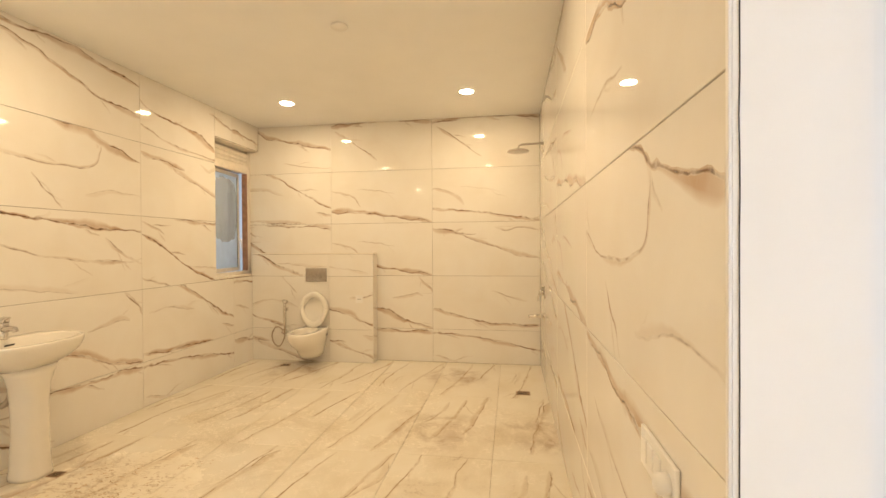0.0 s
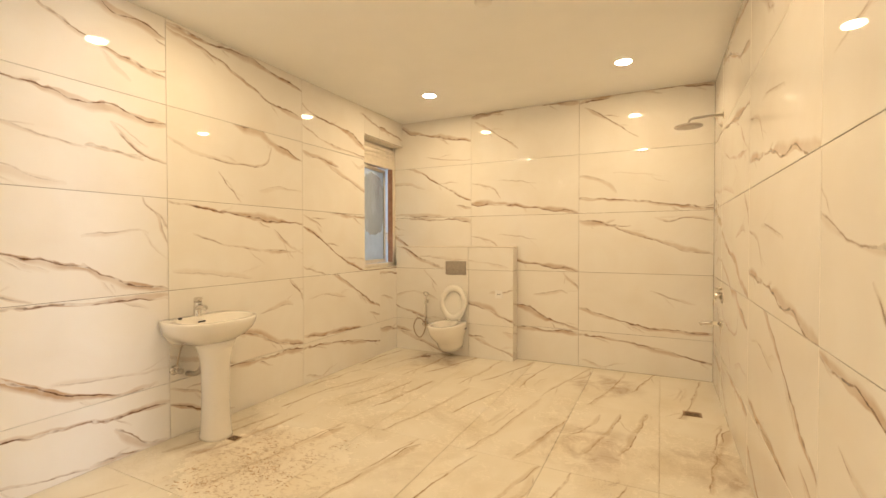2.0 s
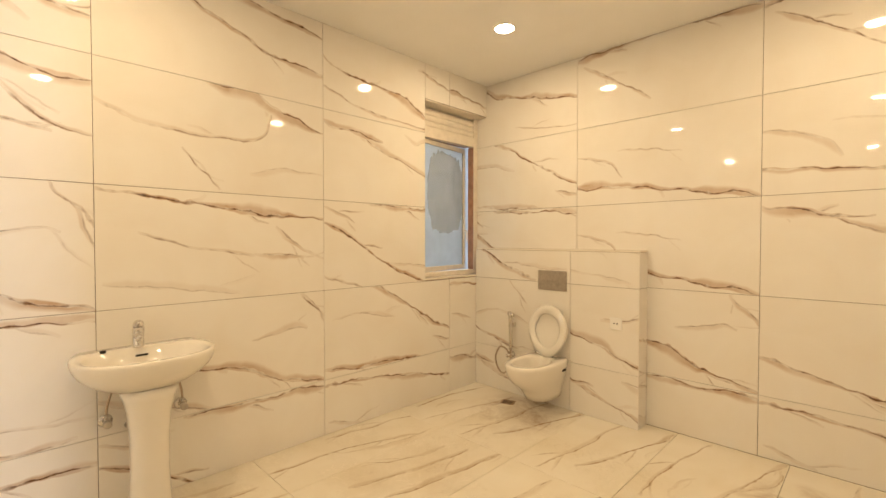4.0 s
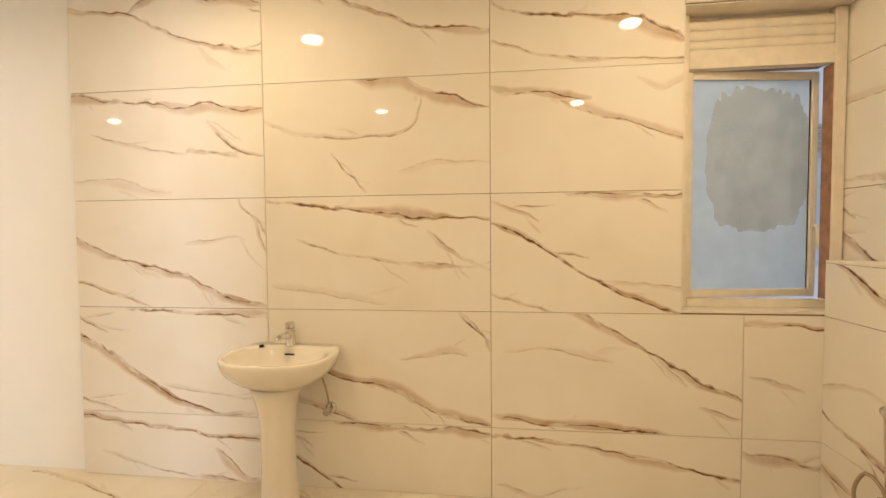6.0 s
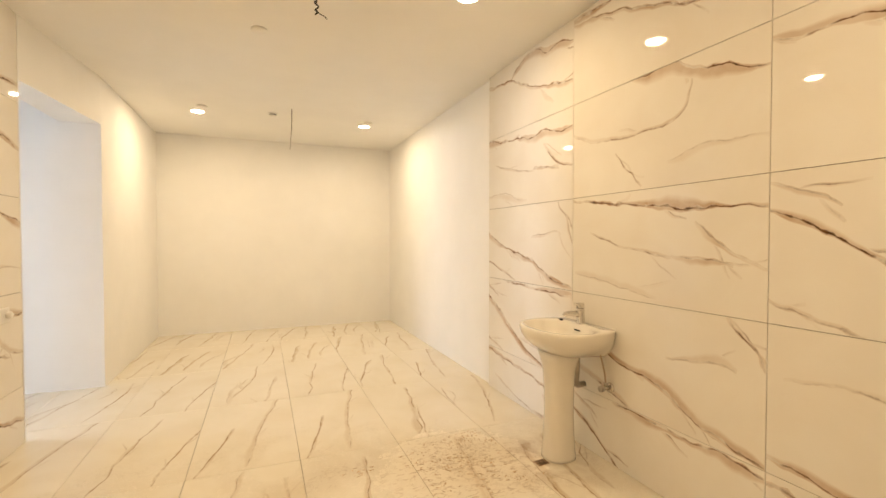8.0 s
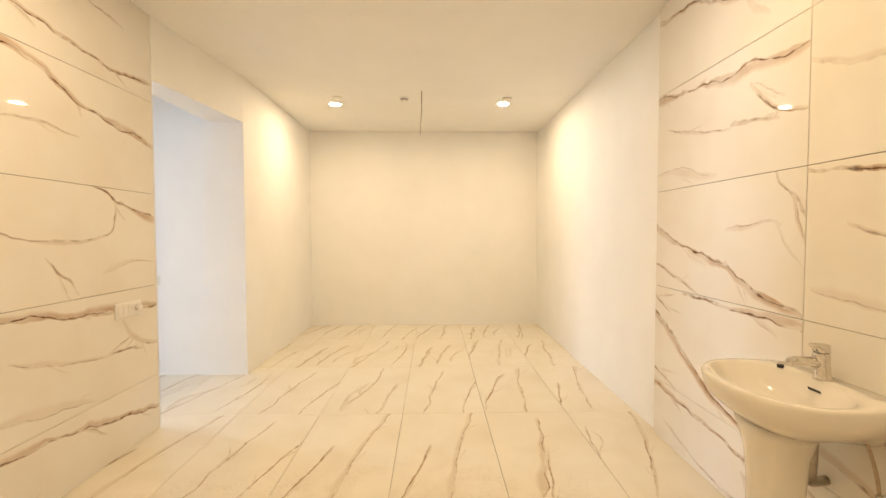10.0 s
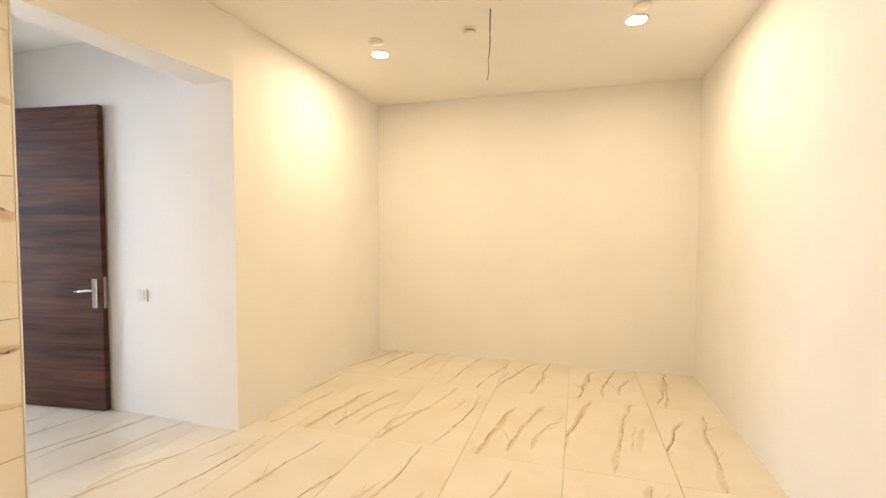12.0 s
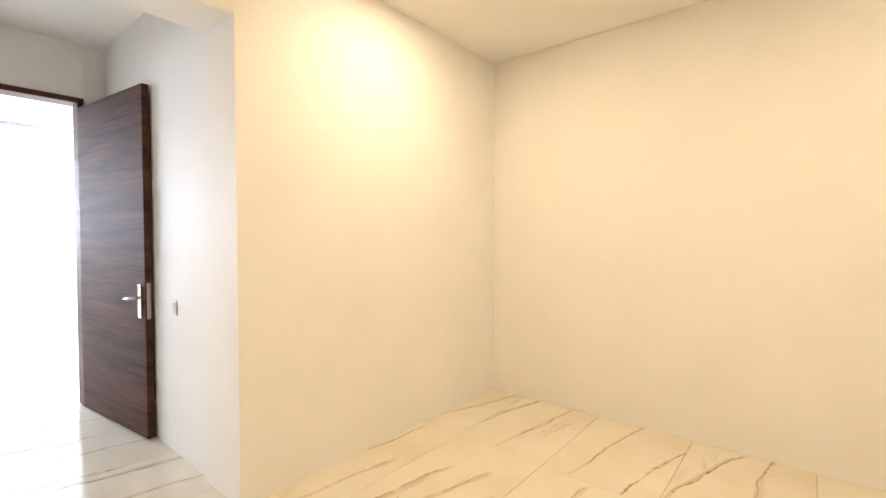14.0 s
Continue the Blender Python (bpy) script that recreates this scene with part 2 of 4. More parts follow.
def tube(points, radius, bm=None, k=10, cap=True):
    """A round tube along points."""
    pts = [Vector(p) for p in points]
    rings, up = [], Vector((0.3, 0.2, 1)).normalized()
    for i, p in enumerate(pts):
        d = (pts[min(i + 1, len(pts) - 1)] - pts[max(i - 1, 0)]).normalized()
        a = d.cross(up)
        if a.length < 0.05:
            a = d.cross(Vector((1, 0, 0)))
        a.normalize()
        b = d.cross(a)
        r = radius[i] if isinstance(radius, (list, tuple)) else radius
        rings.append([p + (a * math.cos(2 * math.pi * j / k) + b * math.sin(2 * math.pi * j / k)) * r for j in range(k)])
    return loft(rings, cap, cap, bm)


def smooth_line(points, step=0.02):
    """A Catmull-Rom line through the points."""
    p = [Vector((*q, 0)) if len(q) == 2 else Vector(q) for q in points]
    p = [p[0] * 2 - p[1], *p, p[-1] * 2 - p[-2]]
    out = []
    for i in range(1, len(p) - 2):
        m = max(2, int((p[i + 1] - p[i]).length / step))
        for j in range(m):
            t = j / m
            out.append(0.5 * (2 * p[i] + (p[i + 1] - p[i - 1]) * t + (2 * p[i - 1] - 5 * p[i] + 4 * p[i + 1] - p[i + 2]) * t * t
                              + (3 * p[i] - p[i - 1] - 3 * p[i + 1] + p[i + 2]) * t ** 3))
    out.append(p[-2])
    return out


# ---- printed marble: each design is a handful of veins (width in mm, strength, then across and down the tile) ----
def print_a():
    return [(34, 0.85, (-0.05, 0.33), (0.09, 0.41), (0.22, 0.53), (0.40, 0.61), (0.59, 0.70), (0.72, 0.84), (1.02, 1.0)),
            (22, 0.60, (0.60, 0.67), (0.64, 0.76), (0.79, 0.89), (0.9, 0.95)),
            (18, 0.55, (-0.02, 0.72), (0.10, 0.79), (0.27, 0.89), (0.42, 1.0)),
            (16, 0.65, (0.865, -0.02), (0.885, 0.07), (0.965, 0.21), (1.0, 0.34)),
            (20, 0.38, (0.60, 0.43), (0.74, 0.39), (0.84, 0.34), (0.90, 0.38))]


def print_b():
    return [(36, 0.90, (-0.02, 0.03), (0.18, 0.07), (0.43, 0.13), (0.63, 0.17), (1.02, 0.22)),
            (16, 0.40, (0.14, 0.38), (0.28, 0.47), (0.45, 0.54), (0.63, 0.60)),
            (18, 0.60, (0.73, 0.30), (0.78, 0.43), (0.88, 0.57), (1.02, 0.64)),
            (20, 0.65, (0.62, 0.58), (0.74, 0.59), (0.82, 0.61), (0.88, 0.64)),
            (26, 0.25, (0.02, 0.80), (0.3, 0.86), (0.55, 0.95))]


def print_c():
    return [(40, 0.80, (0.40, -0.02), (0.61, 0.02), (0.71, 0.12), (0.83, 0.20), (1.02, 0.29)),
            (20, 0.45, (0.71, 0.12), (0.70, 0.28), (0.64, 0.46), (0.39, 0.50), (0.19, 0.46), (-0.02, 0.32)),
            (16, 0.62, (0.31, 0.62), (0.36, 0.77), (0.42, 0.86), (0.46, 0.98)),
            (18, 0.25, (0.60, 0.80), (0.8, 0.72), (1.0, 0.74))]


def print_d():
    return [(38, 0.82, (-0.02, 0.12), (0.10, 0.16), (0.19, 0.17), (0.28, 0.22), (0.41, 0.23)),
            (28, 0.62, (0.25, 0.20), (0.41, 0.35), (0.56, 0.43), (0.77, 0.59), (1.02, 0.70)),
            (18, 0.40, (0.58, 0.10), (0.68, 0.17), (0.80, 0.10), (1.0, 0.16))]


def print_e():
    return [(30, 0.85, (0.30, 0.01), (0.51, 0.03), (0.68, 0.05), (0.84, 0.04), (1.02, 0.07)),
            (30, 1.00, (-0.02, 0.24), (0.14, 0.38), (0.29, 0.56), (0.46, 0.76), (0.56, 0.86), (0.76, 1.0)),
            (16, 0.60, (0.0, 0.07), (0.12, 0.16), (0.20, 0.24)),
            (18, 0.58, (-0.02, 0.84), (0.12, 0.92), (0.26, 1.0)),
            (22, 0.28, (0.46, 0.75), (0.62, 0.76), (0.78, 0.81), (1.0, 0.82))]


def print_f():
    return [(28, 1.00, (0.30, -0.02), (0.46, 0.12), (0.56, 0.24), (0.74, 0.44), (0.88, 0.60), (1.02, 0.72)),
            (18, 0.55, (0.83, 0.77), (0.92, 0.82), (1.02, 0.85)),
            (34, 0.88, (-0.02, 0.88), (0.12, 0.92), (0.29, 0.95), (0.51, 0.97), (0.72, 1.0)),
            (22, 0.30, (0.05, 0.35), (0.2, 0.30), (0.34, 0.34), (0.5, 0.42))]


def print_m():
    return [(26, 0.85, (-0.02, 0.07), (0.20, 0.09), (0.39, 0.13), (0.68, 0.24), (1.02, 0.37)),
            (16, 0.50, (0.02, 0.50), (0.12, 0.55), (0.23, 0.61))]


def print_n():
    return [(32, 0.92, (-0.02, 0.74), (0.13, 0.77), (0.34, 0.80), (0.67, 0.89), (1.02, 1.0)),
            (20, 0.45, (-0.02, 0.37), (0.12, 0.42), (0.23, 0.51), (0.30, 0.68)),
            (16, 0.30, (0.26, 0.35), (0.45, 0.38), (0.63, 0.45))]


def print_o():
    return [(36, 0.90, (-0.02, 0.13), (0.30, 0.08), (0.60, 0.05), (1.02, 0.13)),
            (24, 0.60, (0.04, 0.22), (0.22, 0.46), (0.34, 0.62), (0.46, 0.80))]


def print_r():
    return [(28, 0.85, (-0.02, 0.61), (0.16, 0.71), (0.34, 0.80), (0.64, 0.89), (1.02, 0.89)),
            (16, 0.45, (0.55, 0.28), (0.67, 0.35), (0.87, 0.46))]


def print_s():
    return [(30, 0.85, (0.00, 0.22), (0.20, 0.29), (0.35, 0.31), (0.54, 0.50), (0.75, 0.63), (1.02, 0.74)),
            (26, 0.70, (0.35, 0.31), (0.46, 0.20), (0.58, 0.13), (0.82, 0.23), (1.02, 0.32))]


def print_t():
    return [(34, 0.85, (0.18, 0.06), (0.30, 0.26), (0.39, 0.32), (0.61, 0.41), (0.86, 0.51), (1.02, 0.58)),
            (16, 0.35, (0.50, 0.80), (0.70, 0.88), (1.00, 0.92))]


def print_u():
    return [(34, 0.75, (-0.02, 0.14), (0.12, 0.19), (0.34, 0.31), (0.50, 0.44), (0.70, 0.58), (1.02, 0.68)),
            (36, 0.80, (-0.02, 0.12), (0.22, 0.15), (0.49, 0.12), (0.72, 0.18), (1.02, 0.27))]


def print_v():
    return [(34, 0.88, (-0.02, 0.41), (0.11, 0.53), (0.29, 0.57), (0.42, 0.60), (0.58, 0.65), (0.80, 0.84)),
            (20, 0.45, (-0.02, 0.74), (0.29, 0.91), (0.60, 0.96), (1.0, 1.0)),
            (30, 0.70, (0.70, 0.20), (0.96, 0.32), (1.10, 0.34))]


def print_w():
    return [(30, 0.88, (-0.05, 0.32), (0.15, 0.35), (0.28, 0.38), (0.45, 0.42))]


def print_x():
    return [(18, 0.65, (0.53, -0.03), (0.59, 0.11), (0.69, 0.32)),
            (26, 0.75, (0.10, 0.62), (0.26, 0.77), (0.45, 0.89), (0.62, 0.98)),
            (18, 0.35, (0.20, 0.60), (0.33, 0.51), (0.52, 0.46), (0.70, 0.60))]


def print_y():
    return [(30, 0.85, (-0.02, 0.67), (0.26, 0.74), (0.62, 0.85), (1.02, 0.83)),
            (20, 0.40, (0.30, 0.20), (0.55, 0.34), (0.80, 0.40))]


def print_z():
    return [(30, 0.88, (-0.02, 0.01), (0.29, 0.10), (0.46, 0.27), (0.70, 0.38), (1.02, 0.49)),
            (16, 0.35, (0.08, 0.60), (0.28, 0.55), (0.50, 0.60))]


PRINTS = {"a": print_a, "b": print_b, "c": print_c, "d": print_d, "e": print_e, "f": print_f,
          "M": print_m, "N": print_n, "O": print_o, "R": print_r, "S": print_s, "T": print_t, "U": print_u, "V": print_v, "W": print_w, "X": print_x, "Y": print_y, "Z": print_z}


def tile_mesh(name, w, h, veins, material, u0=0.0, v0=0.0, tw=1.2, th=0.6, thick=0.010, seed=1, jag=1.0):
    """A glazed tile in its own plane (x across, y up, z out), with the part of the print from (u0, v0) metres, v0 from the bottom."""
    rng = random.Random(seed)
    bm = bmesh.new()
    layer, ink = bm.verts.layers.float.new("vein"), bm.verts.layers.float.new("ink")
    c = 0.0012
    back = [bm.verts.new(p) for p in ((0, 0, 0), (w, 0, 0), (w, h, 0), (0, h, 0))]
    side = [bm.verts.new(p) for p in ((0, 0, thick - c), (w, 0, thick - c), (w, h, thick - c), (0, h, thick - c))]
    front = [bm.verts.new(p) for p in ((c, c, thick), (w - c, c, thick), (w - c, h - c, thick), (c, h - c, thick))]
    for a, b in ((back, side), (side, front)):
        for i in range(4):
            bm.faces.new((a[i], a[(i + 1) % 4], b[(i + 1) % 4], b[i]))
    bm.faces.new(front)
    height = [thick + 0.00012]

    def ribbon(rows):
        """rows: lists of (point, vein, ink) across; laid on the glaze and trimmed to the tile."""
        z = height[0]
        height[0] += 0.00002
        for last, now in zip(rows, rows[1:]):
            for j in range(len(now) - 1):
                quad = (last[j], last[j + 1], now[j + 1], now[j])
                xy = [(k[0].x - u0, k[0].y - v0) for k in quad]
                if max(k[0] for k in xy) <= c or min(k[0] for k in xy) >= w - c or max(k[1] for k in xy) <= c or min(k[1] for k in xy) >= h - c:
                    continue
                vs = []
                for (x, y), k in zip(xy, quad):
                    nv = bm.verts.new((min(max(x, c), w - c), min(max(y, c), h - c), z))
                    nv[layer], nv[ink] = k[1], k[2]
                    vs.append(nv)
                f = bm.faces.new(vs)
                f.normal_update()
                if f.normal.z < 0:
                    f.normal_flip()

    def stroke(line, width, strength, order, body=True):
        k = len(line)
        tilt = rng.choice((-1, 1))
        cloud, thread = [], []
        for i, p in enumerate(line):
            d = (line[min(i + 1, k - 1)] - line[max(i - 1, 0)]).normalized()
            across = Vector((-d.y, d.x, 0))
            slow = noise.noise(Vector((i * 0.045, order * 5.1, seed * 3.3)))
            quick = noise.noise(Vector((i * 0.35, order * 2.7, seed + 9.1)))
            end = min(1, (i + 0.5) / 7, (k - i - 0.5) / 7)
            half = width * 0.0008 * (0.75 + 1.1 * slow) * (0.3 + 0.7 * end)
            half = max(half, 0.002)
            q = p + across * (0.010 * noise.noise(Vector((i * 0.10, order * 1.7, seed))) + jag * (0.0045 * quick + 0.009 * noise.noise(Vector((i * 0.21, order * 4.3, seed + 5.5)))))
            s = strength * (0.5 + 0.5 * end) * (0.85 + 0.5 * noise.noise(Vector((i * 0.08, order * 7.7, seed * 1.9))))
            cloud.append([(q + across * half * 1.5 * tilt, 0.0, s), (q + across * half * 0.6 * tilt, 0.40, s), (q - across * half * 0.45 * tilt, 0.44, s), (q - across * half * 0.75 * tilt, 0.0, s)])
            drift = half * 0.55 * noise.noise(Vector((i * 0.07, order * 3.9, seed + 2.0))) * 2 + 0.002 * noise.noise(Vector((i * 0.8, order, seed)))
            dark = strength * end * min(1.0, max(0.05, 0.62 + 1.3 * noise.noise(Vector((i * 0.06, order * 9.3, seed + 4.0))) + 0.9 * noise.noise(Vector((i * 0.31, order * 6.1, seed + 8.0)))))
            thin = 0.0042 + 0.0150 * strength * abs(noise.noise(Vector((i * 0.22, order, seed + 7.0)))) * (1 + quick)
            m = q + across * (drift - half * 0.3 * tilt)
            thread.append([(m + across * thin * 1.3, 0.0 if not body else 0.40, min(s, dark + 0.35)), (m, 1.0, dark), (m - across * thin, 0.0 if not body else 0.40, min(s, dark + 0.35))])
        if body:
            ribbon(cloud)
        ribbon(thread)

    mains = []
    for order, (width, strength, *pts) in enumerate(veins):
        line = smooth_line([(p[0] * tw, (1 - p[1]) * th) for p in pts], 0.014)
        mains.append((strength, order, width, line))
        for b in range(2 if strength > 0.55 else 1):
            # side branches
            i = rng.randrange(0, max(1, len(line) - 2))
            d = (line[min(i + 1, len(line) - 1)] - line[i]).normalized()
            turn = rng.choice((-1, 1)) * rng.uniform(0.2, 0.6)
            way = Vector((d.x * math.cos(turn) - d.y * math.sin(turn), d.x * math.sin(turn) + d.y * math.cos(turn), 0))
            reach = rng.uniform(0.08, 0.26)
            bent = [line[i], line[i] + way * reach * 0.5 + Vector((rng.uniform(-0.012, 0.012), rng.uniform(-0.012, 0.012), 0)), line[i] + way * reach]
            stroke(smooth_line(bent, 0.014), width * 0.6, strength * rng.uniform(0.3, 0.6), order + 20 + b)
    for strength, order, width, line in sorted(mains, key=lambda k: k[0]):
        stroke(line, width, strength, order)
    me = bpy.data.meshes.new(name)
    bm.normal_update()
    bm.to_mesh(me)
    bm.free()
    me.materials.append(material)
    return me


TILE_CACHE = {}


def clad(parent, m, width, joints_u, joints_v, choose, material=None, skip=(), thick=0.010, gap=0.0026, tw=1.2, th=0.6):
    """Sets tiles on a wall. m: pose of the wall's lower left corner, x across, y up, z into the room.
    joints_u, joints_v: positions of the joints, the ends included; choose(col, row) names the print and the part of it that shows."""
    material = material or M_TILE
    for i, (a, b) in enumerate(zip(joints_u, joints_u[1:])):
        for j, (c, d) in enumerate(zip(joints_v, joints_v[1:])):
            spec = choose(i, j)
            if not spec or (i, j) in skip:
                continue
            design, u0, v0 = spec
            key = (design, round(b - a, 3), round(d - c, 3), u0, v0, material.name)
            if key not in TILE_CACHE:
                TILE_CACHE[key] = tile_mesh("tile", b - a - gap, d - c - gap, PRINTS[design](), material, u0, v0, tw, th, thick, seed=1 + len(TILE_CACHE) % 9)
            ob = new("tile", TILE_CACHE[key])
            ob.parent = parent
            ob.matrix_basis = m @ Matrix.Translation((a + gap / 2, c + gap / 2, 0))


def face(origin, across, out):
    """The pose of a wall plane: x along across, y up, z out of the wall."""
    x, z = Vector(across), Vector(out)
    y = Vector((0, 0, 1))
    r = Matrix((x, y, z)).transposed().to_4x4()
    return Matrix.Translation(origin) @ r


T = 0.010  # tile thickness; tiled faces stand this far out from their wall

# ---- shell ----
west = box(-0.22, -T, YT, WY, -0.10, CEIL)
box(-0.22, -T, WY, YN + 0.2, -0.10, WZ0, bm=west)
box(-0.22, -T, WY, YN + 0.2, WZ1, CEIL, bm=west)
wall_west = structure("wall_west", west, M_GROUT, "west bathroom wall under glossy marble tiles, with a window opening", "wall")
structure("wall_west_dressing", box(-0.24, XW, YS - 0.2, YT - 0.001, -0.10, CEIL), M_WALL, "smooth cream-painted plaster wall of the dressing area", "wall")
wall_north = structure("wall_north", box(-0.22, XE + 0.2, YN + T, YN + 0.2, -0.10, CEIL - 0.001), M_GROUT, "north bathroom wall under glossy marble tiles", "wall")
wall_east = structure("wall_east", box(XE + T, XE + 0.178, ON + 0.012, YN + T, -0.10, CEIL), M_GROUT, "east bathroom wall under glossy marble tiles", "wall")
jamb = box(XE + 0.004, XE + 0.180, ON, ON + 0.0115, -0.10, OH)
structure("wall_jamb", jamb, M_WALL, "white-painted end face of the tiled wall", "wall")
crack = tube([(XE + 0.013 + 0.0012 * noise.noise(Vector((0, 0, k * 0.9))), ON - 0.0001, 0.62 + k * 0.055) for k in range(30)], 0.0011, k=5)
structure("trim_crack", crack, M_DARK, "hairline crack down the painted jamb", "crack")
structure("trim_jamb", box(XE - 0.002, XE + 0.0035, ON, ON + 0.008, 0, OH, 0.001), M_PLATE, "thin white plastic edge strip of the tiling", "trim")
east_d = box(XD, XD + 0.40, YS - 0.2, OS, -0.10, CEIL)
structure("wall_east_dressing", east_d, M_WALL, "cream-painted plaster wall beside the vestibule opening", "wall")
lintel = box(XD, XE + 0.180, OS + 0.0005, ON + 0.0118, OH, CEIL - 0.0005)
for v in lintel.verts:
    if v.co.x < XD + 0.01 and v.co.y > ON:
        v.co.x = XE - 0.004
structure("wall_lintel", lintel, M_WALL, "painted plaster beam over the vestibule opening", "wall")
structure("wall_south", box(-0.24, XD + 0.40, YS - 0.2, YS, -0.10, CEIL - 0.001), M_WALL, "plain cream-painted end wall of the dressing area", "wall")
structure("ceiling", box(-0.24, DX + 0.12, YS - 0.2, YN + 0.2, CEIL, CEIL + 0.15), M_CEIL, "smooth white-painted ceiling with recessed lamps", "ceiling")

# vestibule and hall
VN = -0.95
structure("wall_vestibule_south", box(XD + 0.401, DX, OS - 0.2, OS - 0.015, -0.10, CEIL), M_WALL, "white-painted vestibule wall behind the open door", "wall")
structure("wall_vestibule_north", box(XE + 0.181, DX, VN, VN + 0.15, -0.10, CEIL), M_WALL, "white-painted vestibule wall", "wall")
DN, DS, DH = -1.24, -2.235, 2.285    # entrance door opening
door_wall = box(DX, DX + 0.12, OS - 4.0, DS - 0.04, -0.10, 2.9)
box(DX, DX + 0.12, DN + 0.04, 3.0, -0.10, 2.9, bm=door_wall)
box(DX, DX + 0.12, DS - 0.0395, DN + 0.0395, DH + 0.04, 2.9, bm=door_wall)
structure("wall_door", door_wall, M_WALL, "white-painted wall with the entrance doorway", "wall")
HX, HY0, HY1, HC = 11.9, -6.3, 2.9, 2.78
GY0, GY1, GZ = -4.85, -3.45, 2.62
NY0, NY1 = -2.35, 2.6                 # second hall window, unseen, added for its light
hall_e = box(HX, HX + 0.2, HY0, GY0, -0.1, HC)
box(HX, HX + 0.2, GY1, NY0, -0.1, HC, bm=hall_e)
box(HX, HX + 0.2, NY1, HY1, -0.1, HC, bm=hall_e)
box(HX, HX + 0.2, NY0, NY1, GZ, HC, bm=hall_e)
box(HX, HX + 0.2, GY0, GY1, GZ, HC, bm=hall_e)
structure("wall_hall_east", hall_e, M_HALL, "white hall wall with a tall balcony window", "wall")
structure("wall_hall_south", box(DX + 0.121, HX + 0.2, HY0 - 0.15, HY0, -0.1, HC), M_HALL, "white hall wall", "wall")
structure("wall_hall_north", box(DX + 0.121, HX + 0.2, HY1, HY1 + 0.15, -0.1, HC), M_HALL, "white hall wall", "wall")
hall_c = box(DX + 0.121, 9.10, HY0, HY1, HC, HC + 0.15)
box(9.38, HX + 0.2, HY0, HY1, HC, HC + 0.15, bm=hall_c)
structure("ceiling_hall", hall_c, M_HALL, "white hall ceiling with a dark slot", "ceiling")
structure("trim_slot", box(9.1005, 9.3795, HY0, HY1, HC - 0.004, HC + 0.12), M_DARK, "dark recessed air slot of the hall ceiling", "trim")

floor = structure("floor", box(-0.24, HX + 0.3, HY0 - 0.2, YN + 0.2, -0.12, -0.011), M_FLOOR_GROUT, "glossy cream marble floor tiles with brown veins and builder's dirt", "floor")


structure("ground", box(-300, 300, -300, 300, -6.4, -6.0), M_OUT, "pale open ground far below the windows", "ground")
structure("pavement_balcony", box(HX + 0.31, HX + 2.0, HY0, HY1, -0.15, -0.012), M_CEIL, "white balcony slab outside the hall", "balcony")
structure("wall_balcony", box(HX + 1.9, HX + 2.0, HY0, HY1, -0.0115, 0.95), M_CEIL, "white balcony parapet", "wall")


# ---- cistern boxing behind the toilet ----
boxing = structure("wall_boxing", box(-0.005, PX - T, PY + T, YN + 0.005, -0.05, PZ - 0.012), M_GROUT, "low tiled boxing that hides the toilet cistern", "wall")
structure("trim_boxing_top", box(0.001, PX, PY, YN - 0.001, PZ - 0.0115, PZ, 0.002), M_FRAME, "pale stone capping of the low tiled boxing", "trim")


# ---- lamps ----
def downlight(x, y):
    lamp = thing("downlight", "round recessed warm ceiling downlight, switched on", "ceiling light", (x, y, CEIL), group="recessed downlights")
    ring = loft([oval(0, 0, 0.0, 0.076, 0.076), oval(0, 0, -0.006, 0.074, 0.074), oval(0, 0, -0.006, 0.064, 0.064), oval(0, 0, -0.001, 0.062, 0.062)], False, False)
    part("trim_ring", ring, M_RING, lamp, smooth=True)
    part("diffuser", loft([oval(0, 0, -0.0005, 0.0625, 0.0625), oval(0, 0, -0.006, 0.0620, 0.0620), oval(0, 0, -0.011, 0.050, 0.050), oval(0, 0, -0.013, 0.028, 0.028)]), M_LAMP, lamp, "glowing lamp disc")
    return lamp


LAMPS = [(0.80, 2.10), (2.584, 2.075), (0.74, -0.03), (2.60, -0.03), (2.52, -3.25), (0.67, -3.21)]
first = downlight(*LAMPS[0])
for x, y in LAMPS[1:]:
    copy_thing(first, pose(x, y, CEIL))
for x, y in LAMPS:
    data = bpy.data.lights.new("downlight_beam", "AREA")
    data.shape, data.size, data.color = "DISK", 0.12, LAMP_COLOUR if y > -1 else DRESSING_COLOUR
    data.energy = LAMP_WATTS if y > -1 else DRESSING_WATTS
    beam = new("downlight_beam", data)
    beam.matrix_world = look((x, y, CEIL - 0.016), (x, y, 0))
# the second lamp is fill through the added window, aimed at the doorway
for place, target, wide, high, watts in (((HX + 0.15, (GY0 + GY1) / 2, 1.77), (0, (GY0 + GY1) / 2, 1.2), GY1 - GY0 - 0.1, 1.56, BALCONY_WATTS),
                                         ((HX + 0.15, (NY0 + NY1) / 2, 1.77), (5.3, -1.7, 1.2), NY1 - NY0 - 0.1, 1.56, FILL_WATTS)):
    data = bpy.data.lights.new("window_daylight", "AREA")
    data.shape, data.size, data.size_y, data.energy, data.color = "RECTANGLE", wide, high, watts, (0.76, 0.84, 1.0)
    beam = new("window_daylight", data)
    beam.matrix_world = look(place, target)


